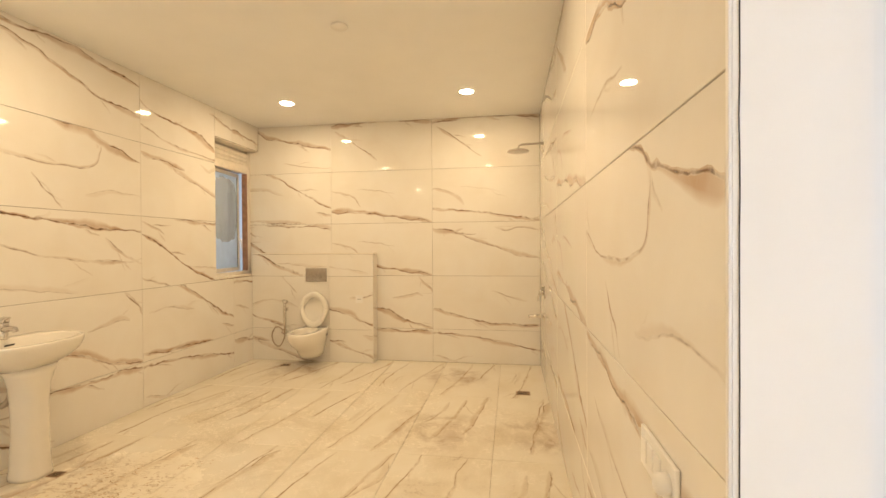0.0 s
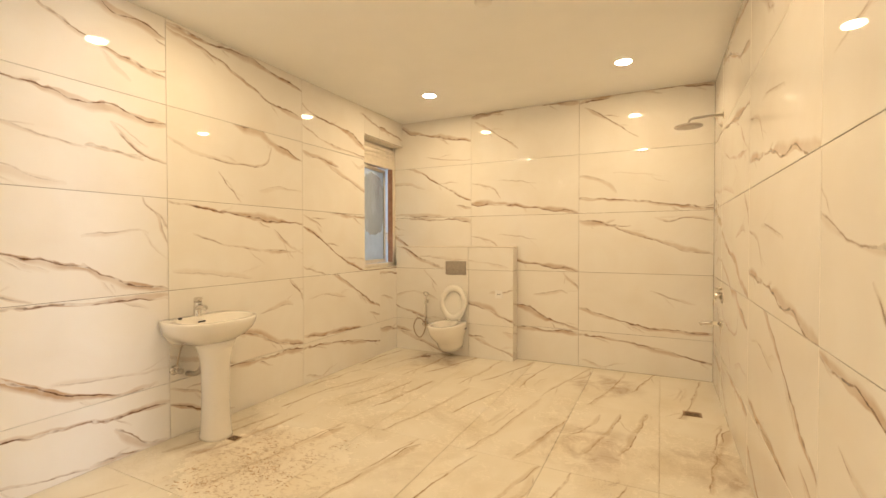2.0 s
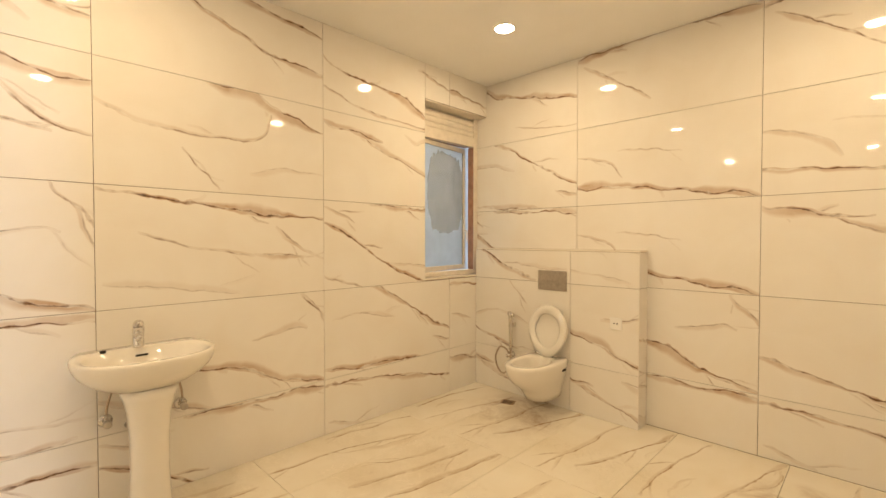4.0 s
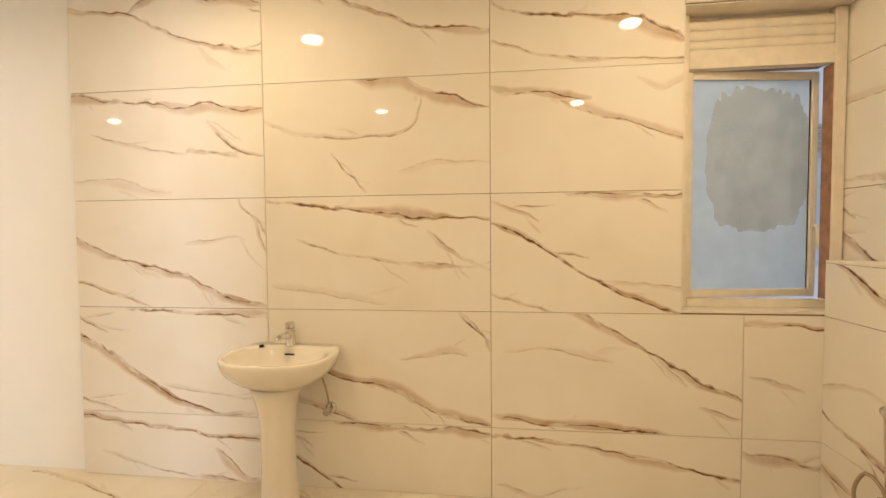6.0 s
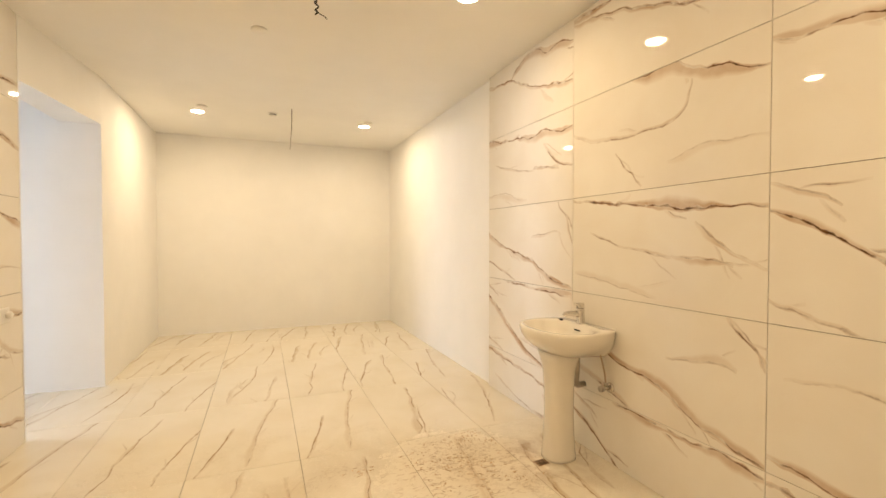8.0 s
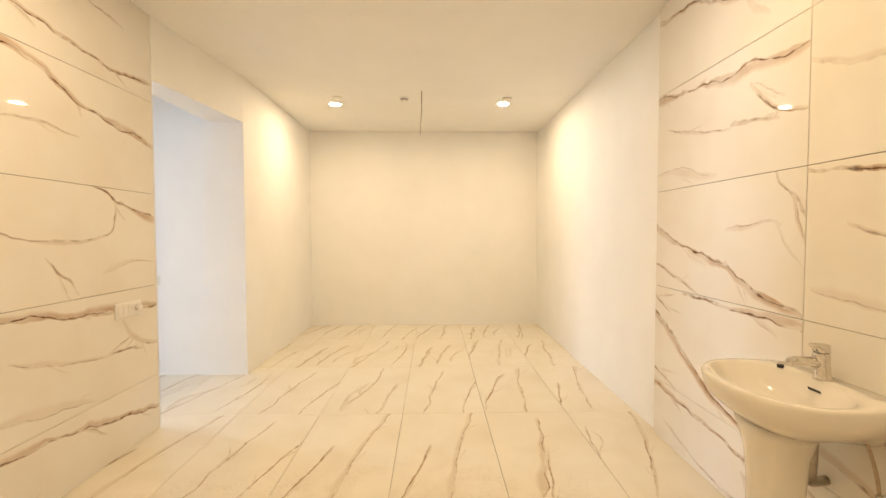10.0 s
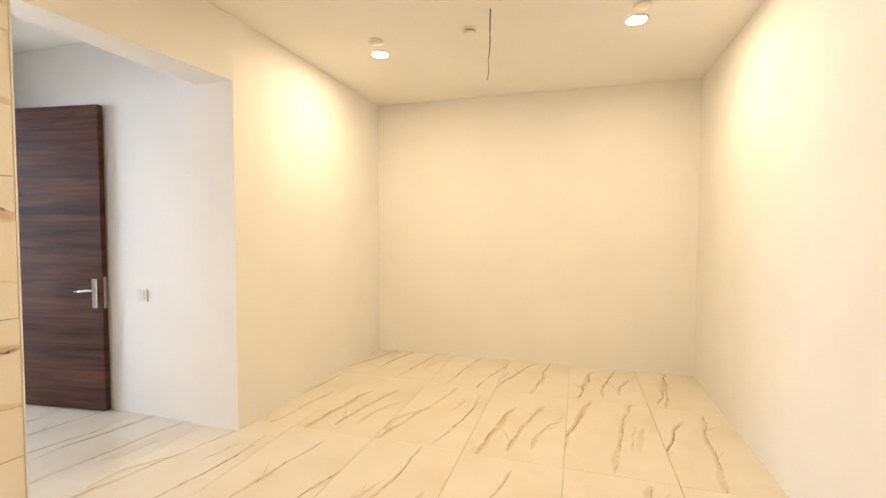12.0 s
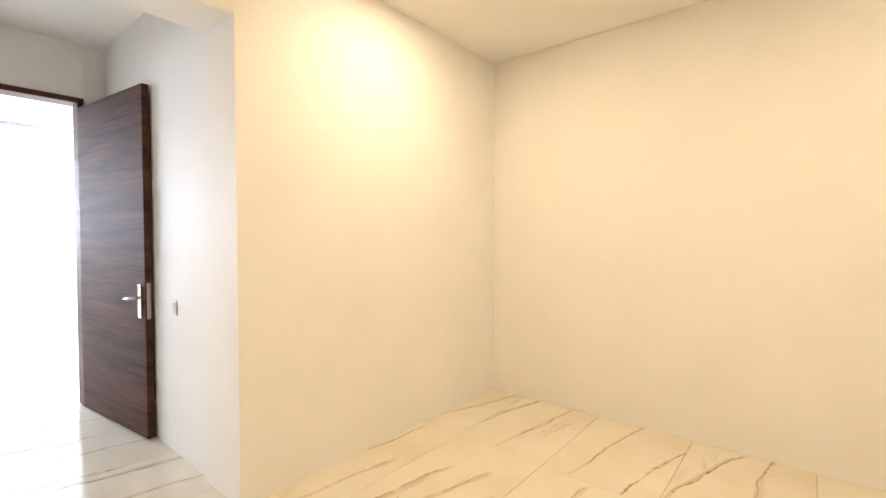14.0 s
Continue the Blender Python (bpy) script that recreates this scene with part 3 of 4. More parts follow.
# ---- entrance door ----
door = thing("door_entrance", "dark walnut veneer door standing wide open against the wall", "door", (DX - 0.03, -2.232, 0), 0)
LEAF = 1.0
leaf_turn = math.degrees(math.atan2(-0.122, -0.957))
leaf_pose = pose(0, 0, 0, 0, 0, leaf_turn)
leaf = part("leaf", box(0, LEAF, 0.0, 0.042, 0.008, 2.245, 0.003), M_WOOD, door, "dark walnut veneer leaf")
leaf.matrix_basis = leaf_pose
for z in (0.44, 0.92, 1.36, 1.80):
    g = part("groove", box(0.004, LEAF - 0.004, -0.0006, 0.0008, z, z + 0.003), M_DARK, leaf, "thin groove across the veneer")
for side in (0, 1):
    y0 = -0.001 if side == 0 else 0.043
    s = -1 if side == 0 else 1
    esc = part("lock_plate", box(LEAF - 0.082, LEAF - 0.040, min(y0, y0 + s * 0.008), max(y0, y0 + s * 0.008), 0.775, 0.985, 0.003), M_CHROME, leaf, "satin chrome lock plate")
    lever = tube([(LEAF - 0.061, y0 + s * 0.004, 0.905), (LEAF - 0.061, y0 + s * 0.045, 0.905), (LEAF - 0.072, y0 + s * 0.052, 0.905), (LEAF - 0.12, y0 + s * 0.052, 0.900), (LEAF - 0.185, y0 + s * 0.048, 0.892)],
                 [0.010, 0.010, 0.011, 0.010, 0.008])
    part("lever", lever, M_CHROME, leaf, "satin chrome lever handle", True)
part("edge_plate", box(LEAF - 0.0005, LEAF + 0.0015, 0.010, 0.032, 0.77, 1.0), M_STEEL, leaf, "steel lock edge plate")
fr = box(-0.02, 0.14, -0.039, 0, 0, DH + 0.039, 0.003)
frame_door = thing("door_frame", "dark walnut door frame in the white wall", "door frame", (DX, DS, 0))
part("jamb", fr, M_WOOD, frame_door)
part("jamb", box(-0.02, 0.14, DN - DS, DN - DS + 0.039, 0, DH + 0.039, 0.003), M_WOOD, frame_door)
part("head", box(-0.02, 0.14, 0.0005, DN - DS - 0.0005, DH, DH + 0.039, 0.003), M_WOOD, frame_door)

# ---- windows of the hall ----
def hall_window(name, label, at, turn, width, height, mullion):
    w = thing(name, label, "window", at, turn)
    posts = [(0, 0.06, 0), (width - 0.06, width, 0)] + ([(width / 2 - 0.03, width / 2 + 0.03, 0.061)] if mullion else [])
    for a, b, z in posts:
        part("stile", box(0, 0.07, a, b, z, height - 0.0005 - z, 0.004), M_PLATE, w)
    part("rail", box(0, 0.07, 0.061, width - 0.061, 0, 0.06, 0.004), M_PLATE, w)
    part("rail", box(0, 0.07, 0.061, width - 0.061, height - 0.06, height - 0.0005, 0.004), M_PLATE, w)
    spans = [(0.061, width / 2 - 0.031), (width / 2 + 0.031, width - 0.061)] if mullion else [(0.061, width - 0.061)]
    for a, b in spans:
        pane = part("pane", box(0.066, 0.069, a, b, 0.061, height - 0.061), M_GLASS, w)
        pane.visible_shadow = False
    return w


hall_window("window_2", "tall white-framed balcony door full of daylight", (HX + 0.02, GY0 + 0.001, 0.001), 0, GY1 - GY0 - 0.002, GZ, False)
# added out of view, so that the fill light has an opening
hall_window("window_added", "unseen wide white-framed hall window added to let in more daylight", (HX + 0.02, NY0 + 0.001, 0.001), 0, NY1 - NY0 - 0.002, GZ, True)


# ---- pedestal basin ----
def pedestal_basin(at):
    t = thing("pedestal_basin", "cream ceramic pedestal wash basin against the tiled wall", "wash basin", at)

    def rim(z, s):
        """Round in front, running back to the wall with a broad deep apron."""
        ring = []
        wall = 0.80 * s ** 0.42
        for i in range(56):
            a = 2 * math.pi * i / 56
            c, sn = math.cos(a), math.sin(a)
            if c >= 0:
                ring.append((0.185 + 0.248 * s * c ** 0.87, math.copysign(0.283 * s * abs(sn) ** 0.87, sn), z))
            else:
                back = min(1.0, -c * 1.35)
                side = min(1.0, abs(sn) * 1.5)
                ring.append((0.185 * (1 - back), math.copysign(0.283 * (s + (wall - s) * back * back) * (side if back == 1.0 else 1.0), sn), z))
        return ring
    outer = [rim(0.612, 0.34), rim(0.626, 0.46), rim(0.648, 0.62), rim(0.678, 0.79), rim(0.708, 0.905), rim(0.735, 0.965), rim(0.758, 0.992), rim(0.774, 1.0), rim(0.782, 0.995), rim(0.787, 0.98)]
    inner = [oval(0.238, 0, 0.788, 0.168, 0.250, 2.3, 56), oval(0.238, 0, 0.780, 0.162, 0.243, 2.3, 56), oval(0.236, 0, 0.735, 0.143, 0.215, 2.2, 56),
             oval(0.225, 0, 0.690, 0.120, 0.150, 2.0, 56), oval(0.22, 0, 0.668, 0.06, 0.07, 2.0, 56), oval(0.22, 0, 0.664, 0.022, 0.022, 2.0, 56)]
    part("bowl", loft(outer + inner), M_CERAMIC, t, smooth=True)
    part("pedestal", loft([oval(0.225, 0, z, rx, ry, 2.4, 40) for z, rx, ry in ((0, 0.098, 0.092), (0.02, 0.098, 0.092), (0.05, 0.093, 0.086), (0.25, 0.085, 0.076), (0.42, 0.086, 0.078),
                                                                                (0.53, 0.094, 0.088), (0.59, 0.108, 0.104), (0.64, 0.122, 0.120))]), M_CERAMIC, t, "flared ceramic pedestal column", True)
    slot = box(0, 0.002, -0.026, 0.026, -0.006, 0.006, 0.0008)
    s = part("overflow_slot", slot, M_DARK, t, "dark overflow slot")
    s.matrix_basis = pose(0.092, 0.0, 0.752, 0, 28, 0)
    part("waste_ring", loft([oval(0.22, 0, 0.6645, 0.021, 0.021), oval(0.22, 0, 0.668, 0.021, 0.021), oval(0.22, 0, 0.668, 0.013, 0.013), oval(0.22, 0, 0.6655, 0.013, 0.013)]), M_CHROME, t, "chrome waste ring")
    return t


pedestal_basin((0, 0.163, 0))

tap = thing("basin_tap", "chrome single-lever mixer tap on the basin's back ledge", "tap", (0.055, 0.155, 0.788))
part("body", loft([oval(0.0 + 0.10 * z, 0, z, r, r, 2, 24) for z, r in ((0, 0.029), (0.006, 0.029), (0.010, 0.025), (0.06, 0.024), (0.085, 0.026), (0.095, 0.024))]), M_CHROME, tap, smooth=True)
part("spout", tube([(0.0, 0, 0.050), (0.04, -0.006, 0.062), (0.085, -0.012, 0.066), (0.108, -0.015, 0.062), (0.114, -0.016, 0.050)], [0.020, 0.018, 0.016, 0.015, 0.014], k=14), M_CHROME, tap, smooth=True)
part("lever", loft([oval(0.008, 0, 0.096, 0.024, 0.022, 2.6, 24), oval(0.010, 0, 0.112, 0.026, 0.022, 2.6, 24), oval(0.018, 0, 0.124, 0.036, 0.018, 2.6, 24), oval(0.024, 0, 0.128, 0.030, 0.012, 2.6, 24)]), M_CHROME, tap, "chrome lever cap", True)

plug = thing("basin_plug", "small black rubber plug on the basin rim", "plug", (0.095, 0.012, 0.787))
part("stopper", loft([oval(0, 0, 0, 0.011, 0.011, 2, 16), oval(0, 0, 0.008, 0.013, 0.013, 2, 16), oval(0, 0, 0.012, 0.010, 0.010, 2, 16)]), M_DARK, plug, smooth=True)


def angle_valve(at, label):
    v = thing("angle_valve", label, "valve", at, group="valves under the basin")
    part("rosette", tube([(0.000, 0, 0), (0.006, 0, 0), (0.010, 0, 0)], [0.030, 0.030, 0.018], k=20), M_CHROME, v, smooth=True)
    part("body", tube([(0.008, 0, 0), (0.05, 0, 0), (0.056, 0, 0)], [0.013, 0.013, 0.010], k=16), M_CHROME, v, smooth=True)
    part("knob", tube([(0.056, 0, 0), (0.060, 0, 0), (0.078, 0, 0), (0.082, 0, 0)], [0.012, 0.019, 0.018, 0.012], k=12), M_STEEL, v, "ribbed metal knob")
    part("outlet", tube([(0.036, 0, 0.008), (0.036, 0, 0.034)], 0.009, k=12), M_CHROME, v, smooth=True)
    return v


va = angle_valve((0.0005, 0.347, 0.445), "chrome angle valve on the tiled wall under the basin")
copy_thing(va, pose(0.0005, 0.028, 0.445))
for y, dy in ((0.347, -0.08), (0.028, 0.09)):
    hose = thing("supply_hose", "thin brown flexible hose from valve to basin", "hose", (0.0365, y, 0.478), group="hoses under the basin")
    part("tube", tube(smooth_line([(0, 0, 0), (0.004, dy * 0.05, 0.05), (0.01, dy * 0.35, 0.14), (0.02, dy * 0.7, 0.20), (0.03, dy, 0.235)]), 0.0055), M_HOSE, hose, smooth=True)
waste = thing("waste_pipe", "grey waste trap pipe behind the pedestal", "pipe", (0.001, 0.12, 0.40))
part("pipe", tube(smooth_line([(0.0, 0, 0), (0.05, 0.01, 0), (0.085, 0.03, 0.02), (0.10, 0.05, 0.10), (0.105, 0.06, 0.22)]), 0.018), M_STEEL, waste, smooth=True)


# ---- wall-hung toilet ----
toilet = thing("toilet", "cream wall-hung ceramic toilet with the seat up", "toilet", (0.786, PY - 0.001, 0), -90)


def pan(z, cx, rx, ry, power=2.3, flat=0.0):
    return oval(cx, 0, z, rx, ry, power, 48, flat)


outer = [pan(0.100, 0.10, 0.13, 0.085), pan(0.110, 0.12, 0.17, 0.110), pan(0.15, 0.13, 0.185, 0.120), pan(0.20, 0.145, 0.212, 0.130), pan(0.26, 0.18, 0.272, 0.152), pan(0.32, 0.20, 0.302, 0.168),
         pan(0.375, 0.205, 0.315, 0.174), pan(0.392, 0.205, 0.314, 0.173), pan(0.400, 0.205, 0.306, 0.167)]
inner = [pan(0.400, 0.280, 0.192, 0.122, 2.1, None), pan(0.390, 0.280, 0.185, 0.114, 2.1, None), pan(0.33, 0.27, 0.165, 0.105, 2.0, None), pan(0.24, 0.24, 0.11, 0.075, 2.0, None), pan(0.19, 0.22, 0.06, 0.045, 2.0, None)]
part("bowl", loft(outer + inner), M_CERAMIC, toilet, smooth=True)
part("water", loft([oval(0.23, 0, 0.225, 0.085, 0.060, 2, 32), oval(0.23, 0, 0.228, 0.085, 0.060, 2, 32)]), M_GLASS, toilet, "still water in the bowl")


def upright(x0, lean, z0, outline, thick):
    """Points of a ring that stands up: across = y, up along a leaning plane."""
    return [(x0 + thick + lean * v, u, z0 + v) for u, v in outline]


def seat_outline(s, k=48, cy=0.193, ru=0.166, rv=0.200):
    ring = []
    for i in range(k):
        a = 2 * math.pi * i / k
        c, sn = math.cos(a), math.sin(a)
        narrow = 1.0 - 0.10 * max(0, -sn)
        ring.append((ru * s * c * narrow, cy + rv * s * sn))
    return ring


lean = -0.10
ringz = lambda s, th: upright(0.075, lean, 0.405, seat_outline(s), th)
part("lid", loft([ringz(0.93, -0.012), ringz(0.985, -0.010), ringz(0.995, -0.002), ringz(0.97, 0.003), ringz(0.6, -0.002)]), M_SEAT, toilet, "raised cream plastic lid", True)
part("seat", loft([ringz(0.66, 0.006), ringz(0.99, 0.006), ringz(1.0, 0.014), ringz(0.97, 0.024), ringz(0.84, 0.028), ringz(0.70, 0.024), ringz(0.66, 0.016), ringz(0.66, 0.006)], False, False), M_SEAT, toilet, "raised oval seat ring", True)
for s in (-1, 1):
    part("hinge", tube([(0.075, s * 0.055, 0.398), (0.075, s * 0.055, 0.412), (0.078, s * 0.070, 0.418), (0.078, s * 0.095, 0.418)], 0.009), M_CHROME, toilet, "chrome seat hinge", True)
part("hinge_bar", tube([(0.078, -0.06, 0.417), (0.078, 0.06, 0.417)], 0.0055), M_CHROME, toilet, smooth=True)
part("fixing_hole", box(0.075, 0.125, 0.155, 0.1725, 0.325, 0.340, 0.002), M_DARK, toilet, "dark side fixing hole")

flush = thing("flush_plate", "brushed steel dual flush plate on the tiled boxing", "flush plate", (0.791, PY - 0.0008, 0.987), -90)
part("plate", box(0, 0.011, -0.126, 0.126, -0.077, 0.077, 0.004), M_STEEL, flush)
part("button", box(0.011, 0.016, -0.060, -0.003, -0.042, -0.004, 0.003), M_STEEL, flush)
part("button", box(0.011, 0.016, 0.003, 0.060, -0.042, -0.004, 0.003), M_STEEL, flush)

socket = thing("wall_socket", "white two-hole plastic socket plate on the tiled boxing", "socket", (1.30, PY - 0.0008, 0.715), -90)
part("plate", box(0, 0.009, -0.043, 0.043, -0.043, 0.043, 0.003), M_PLATE, socket)
for y in (-0.012, 0.012):
    part("hole", box(0.0085, 0.0096, y - 0.006, y + 0.006, -0.004, 0.004), M_DARK, socket, "dark socket hole")

spray = thing("bidet_spray", "chrome hand bidet spray hanging in its wall holder", "bidet spray", (0.43, PY - 0.0008, 0.60), -90)
part("holder", box(0, 0.03, -0.014, 0.014, -0.02, 0.01, 0.003), M_CHROME, spray)
part("grip", tube([(0.042, 0, -0.17), (0.042, 0, -0.10), (0.044, 0, -0.02), (0.046, 0, 0.035), (0.05, 0, 0.062)], [0.010, 0.012, 0.014, 0.013, 0.012]), M_CHROME, spray, smooth=True)
part("head", tube([(0.036, -0.012, 0.066), (0.055, 0.0, 0.072), (0.075, 0.034, 0.070), (0.080, 0.042, 0.068)], [0.013, 0.017, 0.016, 0.012]), M_CHROME, spray, "chrome spray head", True)
part("hose", tube(smooth_line([(0.042, 0, -0.17), (0.044, -0.005, -0.26), (0.046, -0.05, -0.34), (0.046, -0.10, -0.32), (0.046, -0.125, -0.24), (0.04, -0.09, -0.165), (0.034, -0.045, -0.175), (0.03, -0.02, -0.21)]), 0.006), M_HOSE, spray, "thin ribbed metal hose", True)
part("valve", tube([(0, -0.02, -0.215), (0.008, -0.02, -0.215), (0.012, -0.02, -0.215), (0.05, -0.02, -0.215)], [0.026, 0.026, 0.012, 0.012]), M_CHROME, spray, "chrome angle valve", True)
spray.scale = (1.25, 1.25, 1.25)


def floor_drain(at, turn, size, label):
    d = thing("floor_drain", label, "drain", at, turn, group="floor drains")
    part("frame", box(-size, size, -size * 0.8, size * 0.8, 0.0002, 0.003, 0.0008), M_DRAIN, d)
    for k in range(5):
        y = -size * 0.55 + k * size * 0.275
        part("slot", box(-size * 0.75, size * 0.75, y - 0.0022, y + 0.0022, 0.0031, 0.0036), M_DARK, d, "dark drain slot")
    return d


floor_drain((3.08, 1.965, 0), 0, 0.062, "square brown metal shower drain in the floor")
floor_drain((0.365, 0.190, 0), 4, 0.038, "small square metal floor drain at the foot of the basin")
floor_drain((0.51, 2.55, 0), 20, 0.055, "small square metal floor drain beside the toilet")


# ---- shower ----
SY = 2.22
shower = thing("rain_shower", "flat round rain shower head on a wall arm", "shower", (XE - 0.001, SY, 2.255))
part("rosette", tube([(0, 0, 0), (-0.006, 0, 0), (-0.010, 0, 0)], [0.030, 0.030, 0.014]), M_CHROME, shower, smooth=True)
part("arm", tube([(-0.006, 0, 0), (-0.12, 0, 0.0), (-0.205, 0, -0.004), (-0.232, 0, -0.014), (-0.238, 0, -0.04)], 0.010), M_STEEL, shower, smooth=True)
part("head", loft([oval(-0.24, 0, z, r, r, 2, 40) for z, r in ((-0.035, 0.012), (-0.05, 0.018), (-0.058, 0.095), (-0.064, 0.102), (-0.070, 0.100), (-0.072, 0.05))]), M_STEEL, shower, "flat grey-brown rain disc", True)

mixer = thing("shower_mixer", "chrome concealed shower mixer handle on the tiled wall", "shower mixer", (XE - 0.001, SY, 0.865))
part("plate", tube([(0, 0, 0), (-0.006, 0, 0), (-0.010, 0, 0)], [0.062, 0.062, 0.05], k=28), M_CHROME, mixer, smooth=True)
part("body", tube([(-0.008, 0, 0), (-0.05, 0, 0), (-0.056, 0, 0)], [0.026, 0.024, 0.018], k=20), M_CHROME, mixer, smooth=True)
part("lever", tube([(-0.045, 0, 0.0), (-0.055, 0, -0.03), (-0.06, 0, -0.075)], [0.010, 0.009, 0.007]), M_CHROME, mixer, smooth=True)
part("diverter", tube([(-0.008, 0, 0.055), (-0.04, 0, 0.055), (-0.045, 0, 0.055)], [0.014, 0.014, 0.010]), M_CHROME, mixer, smooth=True)
spout = thing("wall_spout", "chrome bath spout on the tiled wall", "spout", (XE - 0.001, SY, 0.645))
part("rosette", tube([(0, 0, 0), (-0.006, 0, 0), (-0.010, 0, 0)], [0.034, 0.034, 0.02], k=20), M_CHROME, spout, smooth=True)
part("pipe", tube([(-0.006, 0, 0), (-0.08, 0, 0.004), (-0.135, 0, 0.0), (-0.15, 0, -0.014)], [0.016, 0.016, 0.015, 0.013]), M_CHROME, spout, smooth=True)


# ---- window ----
win = thing("window_1", "pale metal bathroom window with louvres, its frosted sash ajar outwards", "window", (-0.105, WY, WZ0))
WW, WH = YN - WY, WZ1 - WZ0


def wpart(name, x0, x1, y0, y1, z0, z1, mat=M_FRAME, label="", parent=None, bevel=0.003):
    return part(name, box(x0, x1, y0, y1, z0, z1, bevel), mat, parent or win, label)


wpart("sill", -0.115, 0.103, 0.0005, WW - 0.0005, 0.0005, 0.014, label="pale stone sill")
wpart("head_lining", -0.115, 0.0945, 0.0005, WW - 0.0005, WH - 0.008, WH - 0.0005, label="plastered head of the opening")
wpart("jamb_lining", -0.115, 0.0945, 0.0005, 0.008, 0.0145, WH - 0.0085, label="plastered side of the opening")
wpart("jamb_lining", -0.115, -0.0505, WW - 0.006, WW - 0.0005, 0.0145, WH - 0.0085, label="plastered side of the opening")
wpart("frame_post", -0.05, 0.0, 0.009, 0.064, 0.015, WH - 0.009)
wpart("frame_post", -0.05, 0.0, WW - 0.058, WW - 0.0065, 0.015, WH - 0.009)
wpart("frame_rail", -0.05, 0.0, 0.0645, WW - 0.0585, 0.015, 0.055)
wpart("transom", -0.05, 0.0, 0.0645, WW - 0.0585, 1.197, 1.288)
for k in range(3):
    slat = loft([[(0.016 * math.cos(a), y, 0.027 * math.sin(a)) for a in (2 * math.pi * i / 14 for i in range(14))] for y in (0.066, WW - 0.060)])
    s = part("louvre_slat", slat, M_FRAME, win)
    s.matrix_basis = pose(-0.022, 0, 1.316 + k * 0.049, 0, -14, 0)
part("louvre_backing", box(-0.048, -0.044, 0.0646, WW - 0.0586, 1.2885, WH - 0.0092), M_FRAME, win)
part("rust_side", box(-0.072, -0.008, WW - 0.0625, WW - 0.0582, 0.056, 1.196), M_FRAME_IN, win, "rust-brown inner side of the frame")
# added strip that keeps bluish outdoor light out of the gap above the sash
part("gap_cover", box(-0.115, -0.0505, 0.066, WW - 0.063, 1.2055, 1.210), M_FRAME_IN, win, "rust-brown strip added to block the bright gap above the sash")
SW, SH = WW - 0.108, 1.137
sash = part("sash", box(-0.028, 0.0, 0.0, 0.030, 0, SH, 0.003), M_FRAME, win, "pale metal sash standing ajar")
sash.matrix_basis = pose(-0.022, 0.066, 0.057, 0, 0, 8)
for nm, y0, y1, z0, z1 in (("sash_stile", SW - 0.034, SW, 0, SH), ("sash_rail", 0.0302, SW - 0.0342, 0, 0.040), ("sash_rail", 0.0302, SW - 0.0342, SH - 0.040, SH)):
    part(nm, box(-0.028, 0.0, y0, y1, z0, z1, 0.003), M_FRAME, sash)
part("gasket", box(-0.0135, -0.0115, SW - 0.040, SW - 0.0343, 0.0402, SH - 0.0402), M_DARK, sash, "black rubber seal")
pane = part("pane", box(-0.017, -0.013, 0.0302, SW - 0.041, 0.0402, SH - 0.0402), M_FILM, sash, "frosted film on the glass")
pane.visible_shadow = False


def torn_patch(cy, cz, ry, rz):
    """A ragged patch where the film is torn away."""
    bm = bmesh.new()
    vs = []
    for i in range(90):
        a = 2 * math.pi * i / 90
        c, s = math.cos(a), math.sin(a)
        r = 1 + 0.10 * noise.noise(Vector((c * 2.2, s * 2.2, 4.0))) + 0.05 * noise.noise(Vector((c * 9, s * 9, 1.0)))
        y = cy + ry * math.copysign(abs(c) ** 0.6, c) * r
        z = cz + rz * math.copysign(abs(s) ** 0.7, s) * r + (0.022 * noise.noise(Vector((c * 14, s * 3, 8.0))) * (1.3 if s > 0.4 else 0.4))
        vs.append((min(max(y, 0.034), SW - 0.044), min(max(z, 0.045), SH - 0.045)))
    a = [bm.verts.new((-0.0126, y, z)) for y, z in vs]
    b = [bm.verts.new((-0.0120, y, z)) for y, z in vs]
    bm.faces.new(a[::-1])
    bm.faces.new(b)
    for i in range(90):
        bm.faces.new((a[i], a[(i + 1) % 90], b[(i + 1) % 90], b[i]))
    return bm


peel = part("torn_film", torn_patch(0.375, 0.70, 0.262, 0.36), M_PEEL, sash, "bare grey glass where the film is torn off")
peel.visible_shadow = False
part("window_handle", tube([(0.0, SW - 0.017, 0.36), (0.022, SW - 0.017, 0.36), (0.028, SW - 0.017, 0.34), (0.026, SW - 0.017, 0.25)], [0.009, 0.008, 0.009, 0.007]), M_PLATE, sash, "white casement handle", True)

neighbour = thing("neighbour_building", "pale grey rendered building wall outside the window", "building", (-3.4, 2.5, -6))
part("wall", box(-0.3, 0, -9, 9, 0, 11.5), M_OUT, neighbour)
for y in (-3.0, 2.0, 5.4):
    for z in (4.2, 7.0):
        part("window", box(-0.02, 0.03, y, y + 0.9, z, z + 1.2, 0.01), M_FILM, neighbour, "pale blue window pane")
        for k in range(5):
            part("louvre", box(0.0, 0.05, y, y + 0.9, z + 1.26 + k * 0.07, z + 1.30 + k * 0.07, 0.004), M_STEEL, neighbour, "grey metal louvre")


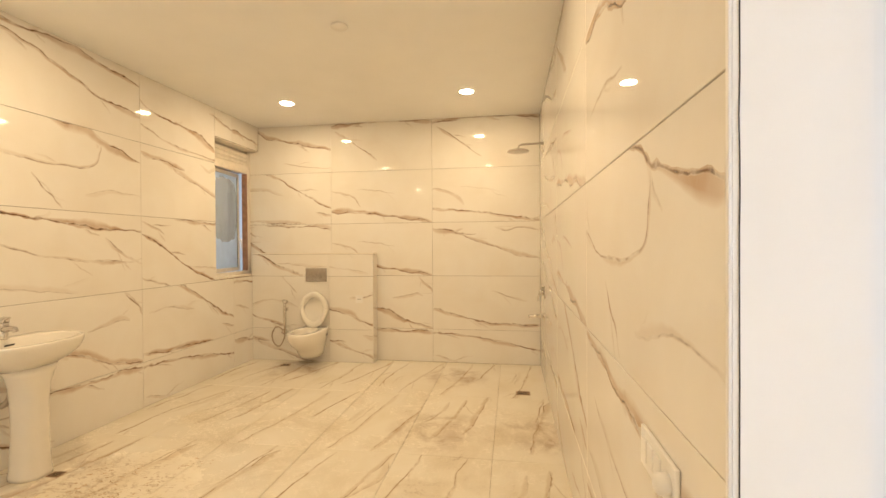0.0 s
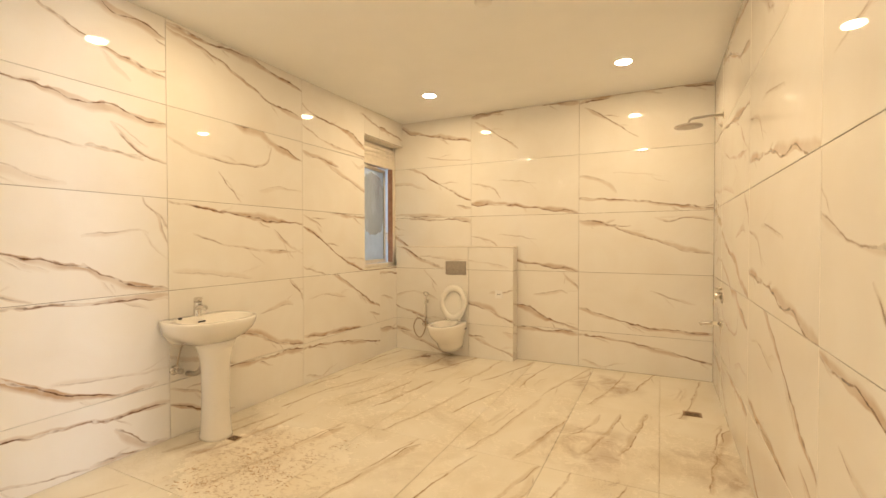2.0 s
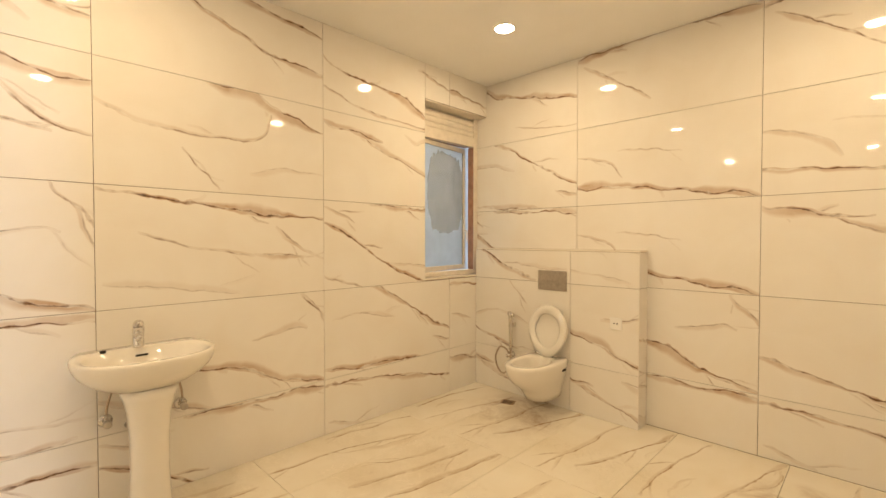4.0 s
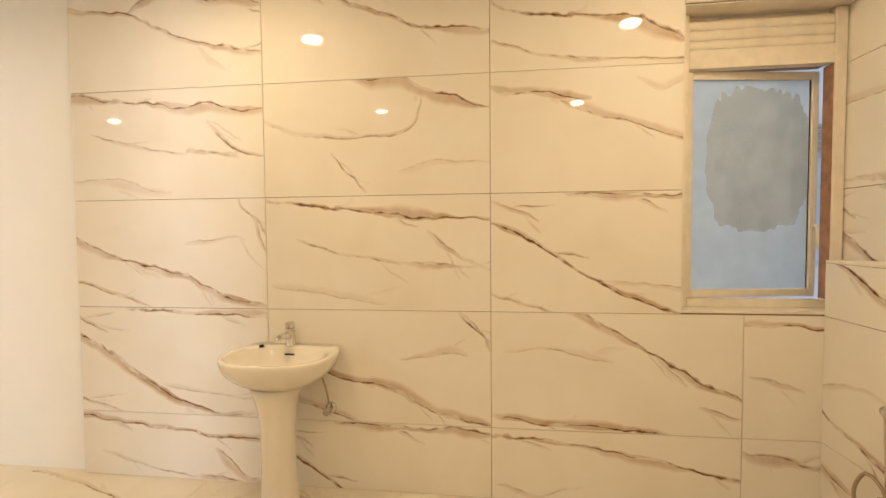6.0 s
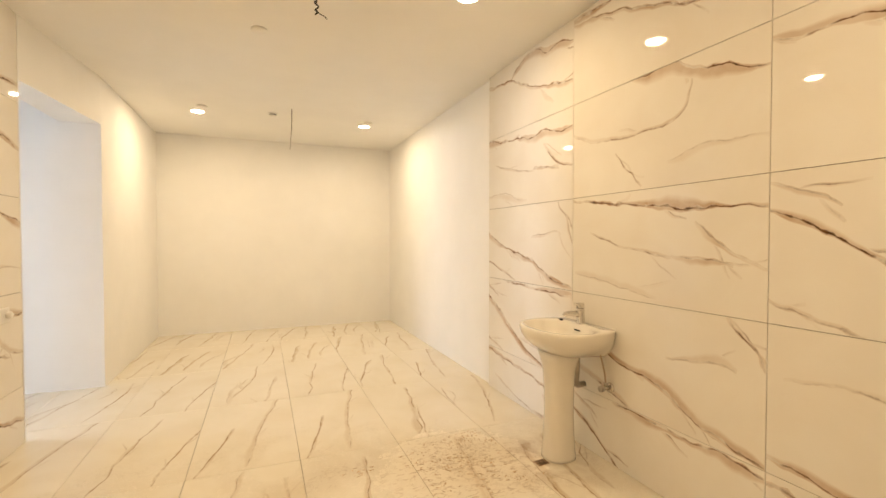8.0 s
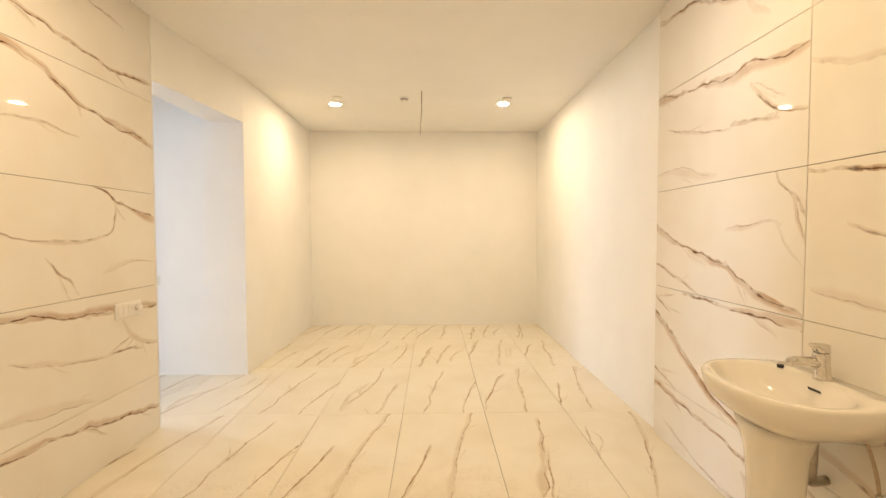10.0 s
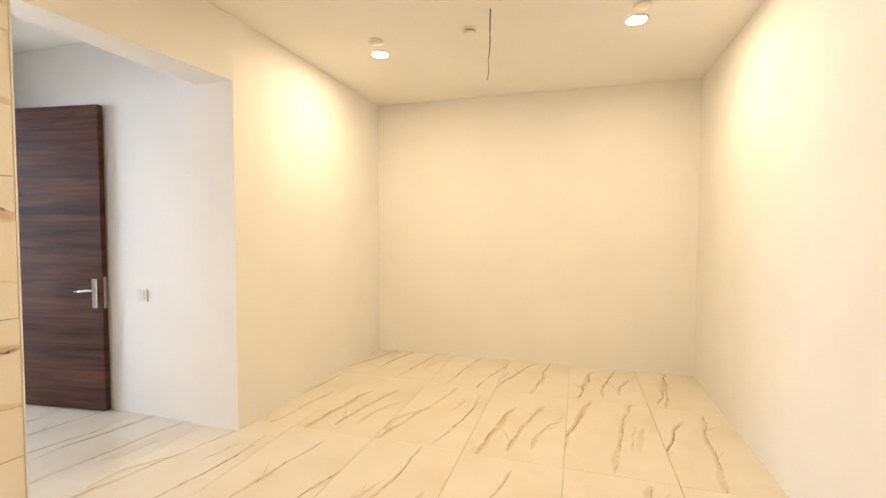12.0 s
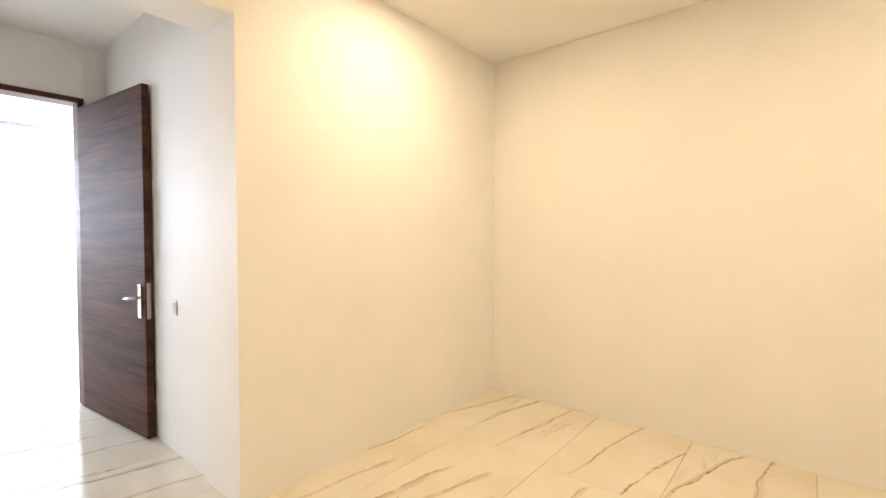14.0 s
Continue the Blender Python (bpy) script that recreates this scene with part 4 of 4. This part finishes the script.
# ---- electrical bits ----
plate = thing("switch_panel", "white modular switch panel with a plugged-in charger on the tiles", "switch panel", (XE - 0.0008, -1.005, 0.855), 180)
part("plate", box(0, 0.010, -0.11, 0.11, -0.045, 0.045, 0.003), M_PLATE, plate)
for k in range(3):
    part("rocker", box(0.0095, 0.014, -0.095 + k * 0.045, -0.058 + k * 0.045, -0.026, 0.026, 0.002), M_PLATE, plate)
part("plug_knob", tube([(0.009, 0.075, 0.0), (0.03, 0.075, 0.0), (0.036, 0.075, 0.0)], [0.021, 0.020, 0.014], k=20), M_PLATE, plate, "round white plug", True)
sw = thing("light_switch", "white square light switch on the vestibule wall", "light switch", (4.0, OS - 0.0158, 0.876), 90)
part("plate", box(0, 0.009, -0.043, 0.043, -0.043, 0.043, 0.003), M_PLATE, sw)
part("rocker", box(0.0085, 0.013, -0.018, 0.018, -0.028, 0.028, 0.002), M_PLATE, sw)


def ceiling_cover(x, y):
    c = thing("ceiling_cover", "round white blank cover on the ceiling", "cover plate", (x, y, CEIL), group="blank ceiling covers")
    part("disc", loft([oval(0, 0, 0, 0.052, 0.052), oval(0, 0, -0.010, 0.054, 0.054), oval(0, 0, -0.014, 0.050, 0.050)]), M_RING, c, smooth=True)
    return c


cover = ceiling_cover(1.90, 0.73)
for x, y in ((1.875, -0.93), (2.45, -3.02), (0.66, -3.02)):
    copy_thing(cover, pose(x, y, CEIL))
smoke = thing("smoke_detector", "small white round smoke detector with a dark slot", "smoke detector", (1.745, -3.03, CEIL))
part("base", loft([oval(0, 0, 0, 0.048, 0.048), oval(0, 0, -0.014, 0.048, 0.048)]), M_RING, smoke, smooth=True)
part("slot_ring", loft([oval(0, 0, -0.0142, 0.036, 0.036), oval(0, 0, -0.022, 0.036, 0.036)]), M_DARK, smoke, "dark sensing slot")
part("cap", loft([oval(0, 0, -0.0222, 0.040, 0.040), oval(0, 0, -0.032, 0.036, 0.036), oval(0, 0, -0.036, 0.020, 0.020)]), M_RING, smoke, smooth=True)

wire_a = thing("hanging_wire", "brown twisted wire hanging from the dressing area's ceiling", "wire", (1.555, -2.79, CEIL), group="bare ceiling wires")
part("strand", tube(smooth_line([(0, 0, 0), (0.001, -0.002, -0.12), (0.006, -0.006, -0.20), (0.004, -0.010, -0.24), (0.016, -0.016, -0.31), (0.012, -0.020, -0.37), (0.023, -0.026, -0.43)]), 0.0020), M_WIRE, wire_a, smooth=True)
part("strand", tube(smooth_line([(0.004, 0.002, 0), (0.005, 0.0, -0.12), (0.0, -0.004, -0.20), (0.010, -0.014, -0.25), (0.010, -0.012, -0.30)]), 0.0017), M_WIRE, wire_a, smooth=True)
wire_b = thing("hanging_wire", "brown cable with a dark knotted end hanging from the bathroom ceiling", "wire", (1.585, -0.15, CEIL), group="bare ceiling wires")
part("strand", tube(smooth_line([(0, 0, 0), (0.002, 0.001, -0.08), (0.0, 0, -0.15)]), 0.0035), M_WIRE, wire_b, smooth=True)
part("knot", tube(smooth_line([(0.0, 0, -0.14), (0.012, 0.01, -0.155), (-0.008, 0.006, -0.172), (0.006, -0.008, -0.185), (-0.004, 0.004, -0.20), (0.008, 0, -0.215)], 0.006), 0.0045), M_DARK, wire_b, "dark taped knot", True)
part("tail", tube(smooth_line([(0.0, 0, -0.19), (-0.02, -0.006, -0.205), (-0.04, -0.010, -0.208), (-0.056, -0.012, -0.222)]), 0.0025), M_DARK, wire_b, "bent black wire end", True)


# ---- dirt that lies on the floor ----
def debris(clusters, cx, cy, sx, sy, seed):
    """Flecks of dried mortar lying in loose clusters."""
    rng = random.Random(seed)
    verts, faces = [], []
    spots = []
    for k in range(clusters):
        px, py, lie = rng.gauss(cx, sx), rng.gauss(cy, sy), rng.gauss(0.4, 0.5)
        spots += [(rng.gauss(px, 0.05), rng.gauss(py, 0.04), rng.gauss(lie, 0.5)) for j in range(rng.randrange(5, 26))]
    for x, y, a in spots:
        if not (0.42 < x < 3.1 and -0.6 < y < 2.6):
            continue
        w, l, h = rng.uniform(0.001, 0.0045), 0.002 + 0.015 * rng.random() ** 2.2, rng.uniform(0.0006, 0.002)
        c, s = math.cos(a), math.sin(a)
        base = len(verts)
        for z, k in ((0.0003, 1.0), (h, 0.6)):
            for u, v in ((-l, -w), (l, -w), (l, w), (-l, w)):
                u, v = u * k * rng.uniform(0.7, 1.2), v * k * rng.uniform(0.7, 1.2)
                verts.append((x + u * c - v * s, y + u * s + v * c, z))
        b = base
        faces += [(b, b + 3, b + 2, b + 1), (b + 4, b + 5, b + 6, b + 7), (b, b + 1, b + 5, b + 4), (b + 1, b + 2, b + 6, b + 5), (b + 2, b + 3, b + 7, b + 6), (b + 3, b, b + 4, b + 7)]
    me = bpy.data.meshes.new("debris")
    me.from_pydata(verts, [], faces)
    me.materials.append(M_STAIN)
    return me


tagged(new("debris", debris(28, 0.80, 0.05, 0.26, 0.20, 5)), "scattered brown mortar crumbs and dried mud on the floor", "debris", kind="stuff")

# ---- wall tiles ----
LEVELS = [0.0, LINE, LINE + 0.6, LINE + 1.2, LINE + 1.8, CEIL]
CUT = {0: 0.6 - LINE, 4: 0.0}   # how much of the print is cut off below


def pick(table, u_cut=None):
    """Prints by column (strings of rows, bottom first) and the cut at the left of a column."""
    u_cut = u_cut or {}

    def choose(i, j):
        d = table[i][j]
        return None if d == "-" else (d, u_cut.get(i, 0.0), CUT.get(j, 0.0))
    return choose


# west wall, seen from inside: across = +y
clad(wall_west, face((-T, YT, 0), (0, 1, 0), (1, 0, 0)), 0, [0, 1.142], LEVELS, pick(["beabS"], {0: 0.058}))
clad(wall_west, face((-T, 0, 0), (0, 1, 0), (1, 0, 0)), 0, [0, 1.2], LEVELS, pick(["eabcU"]))
# beside, under and over the window
clad(wall_west, face((-T, 1.2, 0), (0, 1, 0), (1, 0, 0)), 0, [0, 1.2], LEVELS[:3], pick(["Mf"]))
clad(wall_west, face((-T, 2.4, 0), (0, 1, 0), (1, 0, 0)), 0, [0, YN - 2.4], LEVELS[:3], pick(["dM"]))
clad(wall_west, face((-T, 1.2, 0), (0, 1, 0), (1, 0, 0)), 0, [0, WY - 1.2], LEVELS[2:5], lambda i, j: ("ed"[j], 0.0, 0.0))
clad(wall_west, face((-T, 1.2, 0), (0, 1, 0), (1, 0, 0)), 0, [0, WY - 1.2], LEVELS[4:], lambda i, j: ("V", 0.0, 0.0))
clad(wall_west, face((-T, WY, 0), (0, 1, 0), (1, 0, 0)), 0, [0, 2.4 - WY, YN - WY], [WZ1, CEIL], lambda i, j: ("VW"[i], (0.918, 0.0)[i], WZ1 - LINE - 1.8))
# north wall: across = +x
clad(wall_north, face((-0.15, YN + T, 0), (1, 0, 0), (0, -1, 0)), 0, [0, 1.064, 2.257, XE + 0.15], LEVELS, pick(["bcefT", "eaNNO", "MRdNO"], {0: 0.13}))
# boxing: front and side
clad(boxing, face((0, PY + T, 0), (1, 0, 0), (0, -1, 0)), 0, [0, 0.943, PX], [0, LINE, LINE + 0.6, PZ - 0.012], lambda i, j: ("dXe"[j] if i == 0 else "dab"[j], 0.28 if i == 0 else (0.30, 0.48, 0.2)[j], CUT.get(j, 0.0) if j < 2 else 0.0))
clad(boxing, face((PX - T, PY + 0.001, 0), (0, 1, 0), (1, 0, 0)), 0, [0, YN - PY - 0.002], [0, LINE, LINE + 0.6, PZ - 0.012], lambda i, j: ("bad"[j], 0.4, 0.0))
# east wall: across = -y
clad(wall_east, face((XE + T, YN, 0), (0, -1, 0), (-1, 0, 0)), 0, [0, 0.584, 1.784, 2.984, YN - ON - 0.009], LEVELS, pick(["bfcea", "ecabU", "afNNO", "MbcZY"], {0: 0.55}))


# ---- floor tiles ----
def floor_print(seed):
    """Two long veins and a shorter one or two, all drifting the same way along the tile."""
    rng = random.Random(seed)
    veins = []
    for k in range(rng.choice((2, 3, 3, 4))):
        long = k < 2
        run = rng.uniform(0.7, 1.25) if long else rng.uniform(0.25, 0.5)
        x, y = (rng.uniform(-0.25, 0.15) if long else rng.uniform(0.0, 0.6)), rng.uniform(-0.15, 0.85) if not long else 0.42 * k + rng.uniform(-0.1, 0.3)
        slope = rng.uniform(0.22, 0.62)
        bow = rng.uniform(-0.10, 0.10)
        pts = [(x + run * f, y + slope * run * f + bow * 4 * f * (1 - f) + rng.uniform(-0.018, 0.018)) for f in (0, 0.2, 0.4, 0.6, 0.8, 1.0)]
        veins.append((rng.choice((14, 18, 24, 30)), rng.uniform(0.55, 0.95) if long else rng.uniform(0.25, 0.6), *pts))
    return veins


for k, name in enumerate("pqrstuvwx"):
    PRINTS[name] = (lambda s: (lambda: floor_print(s)))(40 + k)
FX, FY = 0.597, 1.10
cols = [XW] + [0.475 + FX * k for k in range(0, 9)]
rows_y = [YS] + [-0.38 + FY * k for k in range(-3, 3)] + [YN]
rng = random.Random(3)
flat = Matrix(((0, 1, 0, 0), (-1, 0, 0, 0), (0, 0, 1, 0), (0, 0, 0, 1)))   # across the tile = -y, up the tile = +x
for i, (a, b) in enumerate(zip(cols, cols[1:])):
    for j, (c, d) in enumerate(zip(rows_y, rows_y[1:])):
        if a > XE - 0.02 and not (c < -0.5 and d > -3.0):
            continue
        design = rng.choice("pqrstuvwx")
        key = (design, round(b - a, 3), round(d - c, 3))
        if key not in TILE_CACHE:
            TILE_CACHE[key] = tile_mesh("floor_tile", d - c - 0.0022, b - a - 0.0022, PRINTS[design](), M_FLOOR, 0, 0, FY, FX, 0.010, 7 + len(TILE_CACHE) % 7, 0.6)
        ob = new("tile", TILE_CACHE[key])
        ob.parent = floor
        ob.matrix_basis = Matrix.Translation((a + 0.0011, d - 0.0011, -0.010)) @ flat
hall_floor = [0.475 + FX * k for k in range(8, 19)]
for i, (a, b) in enumerate(zip(hall_floor, hall_floor[1:])):
    for j in range(-6, 3):
        c = -0.38 + FY * j
        design = rng.choice("pqrstuvwx")
        key = (design, round(b - a, 3), round(FY, 3))
        if key not in TILE_CACHE:
            TILE_CACHE[key] = tile_mesh("floor_tile", FY - 0.0022, b - a - 0.0022, PRINTS[design](), M_FLOOR, 0, 0, FY, FX, 0.010, 7 + len(TILE_CACHE) % 7, 0.6)
        ob = new("tile", TILE_CACHE[key])
        ob.parent = floor
        ob.matrix_basis = Matrix.Translation((a + 0.0011, c + FY - 0.0011, -0.010)) @ flat
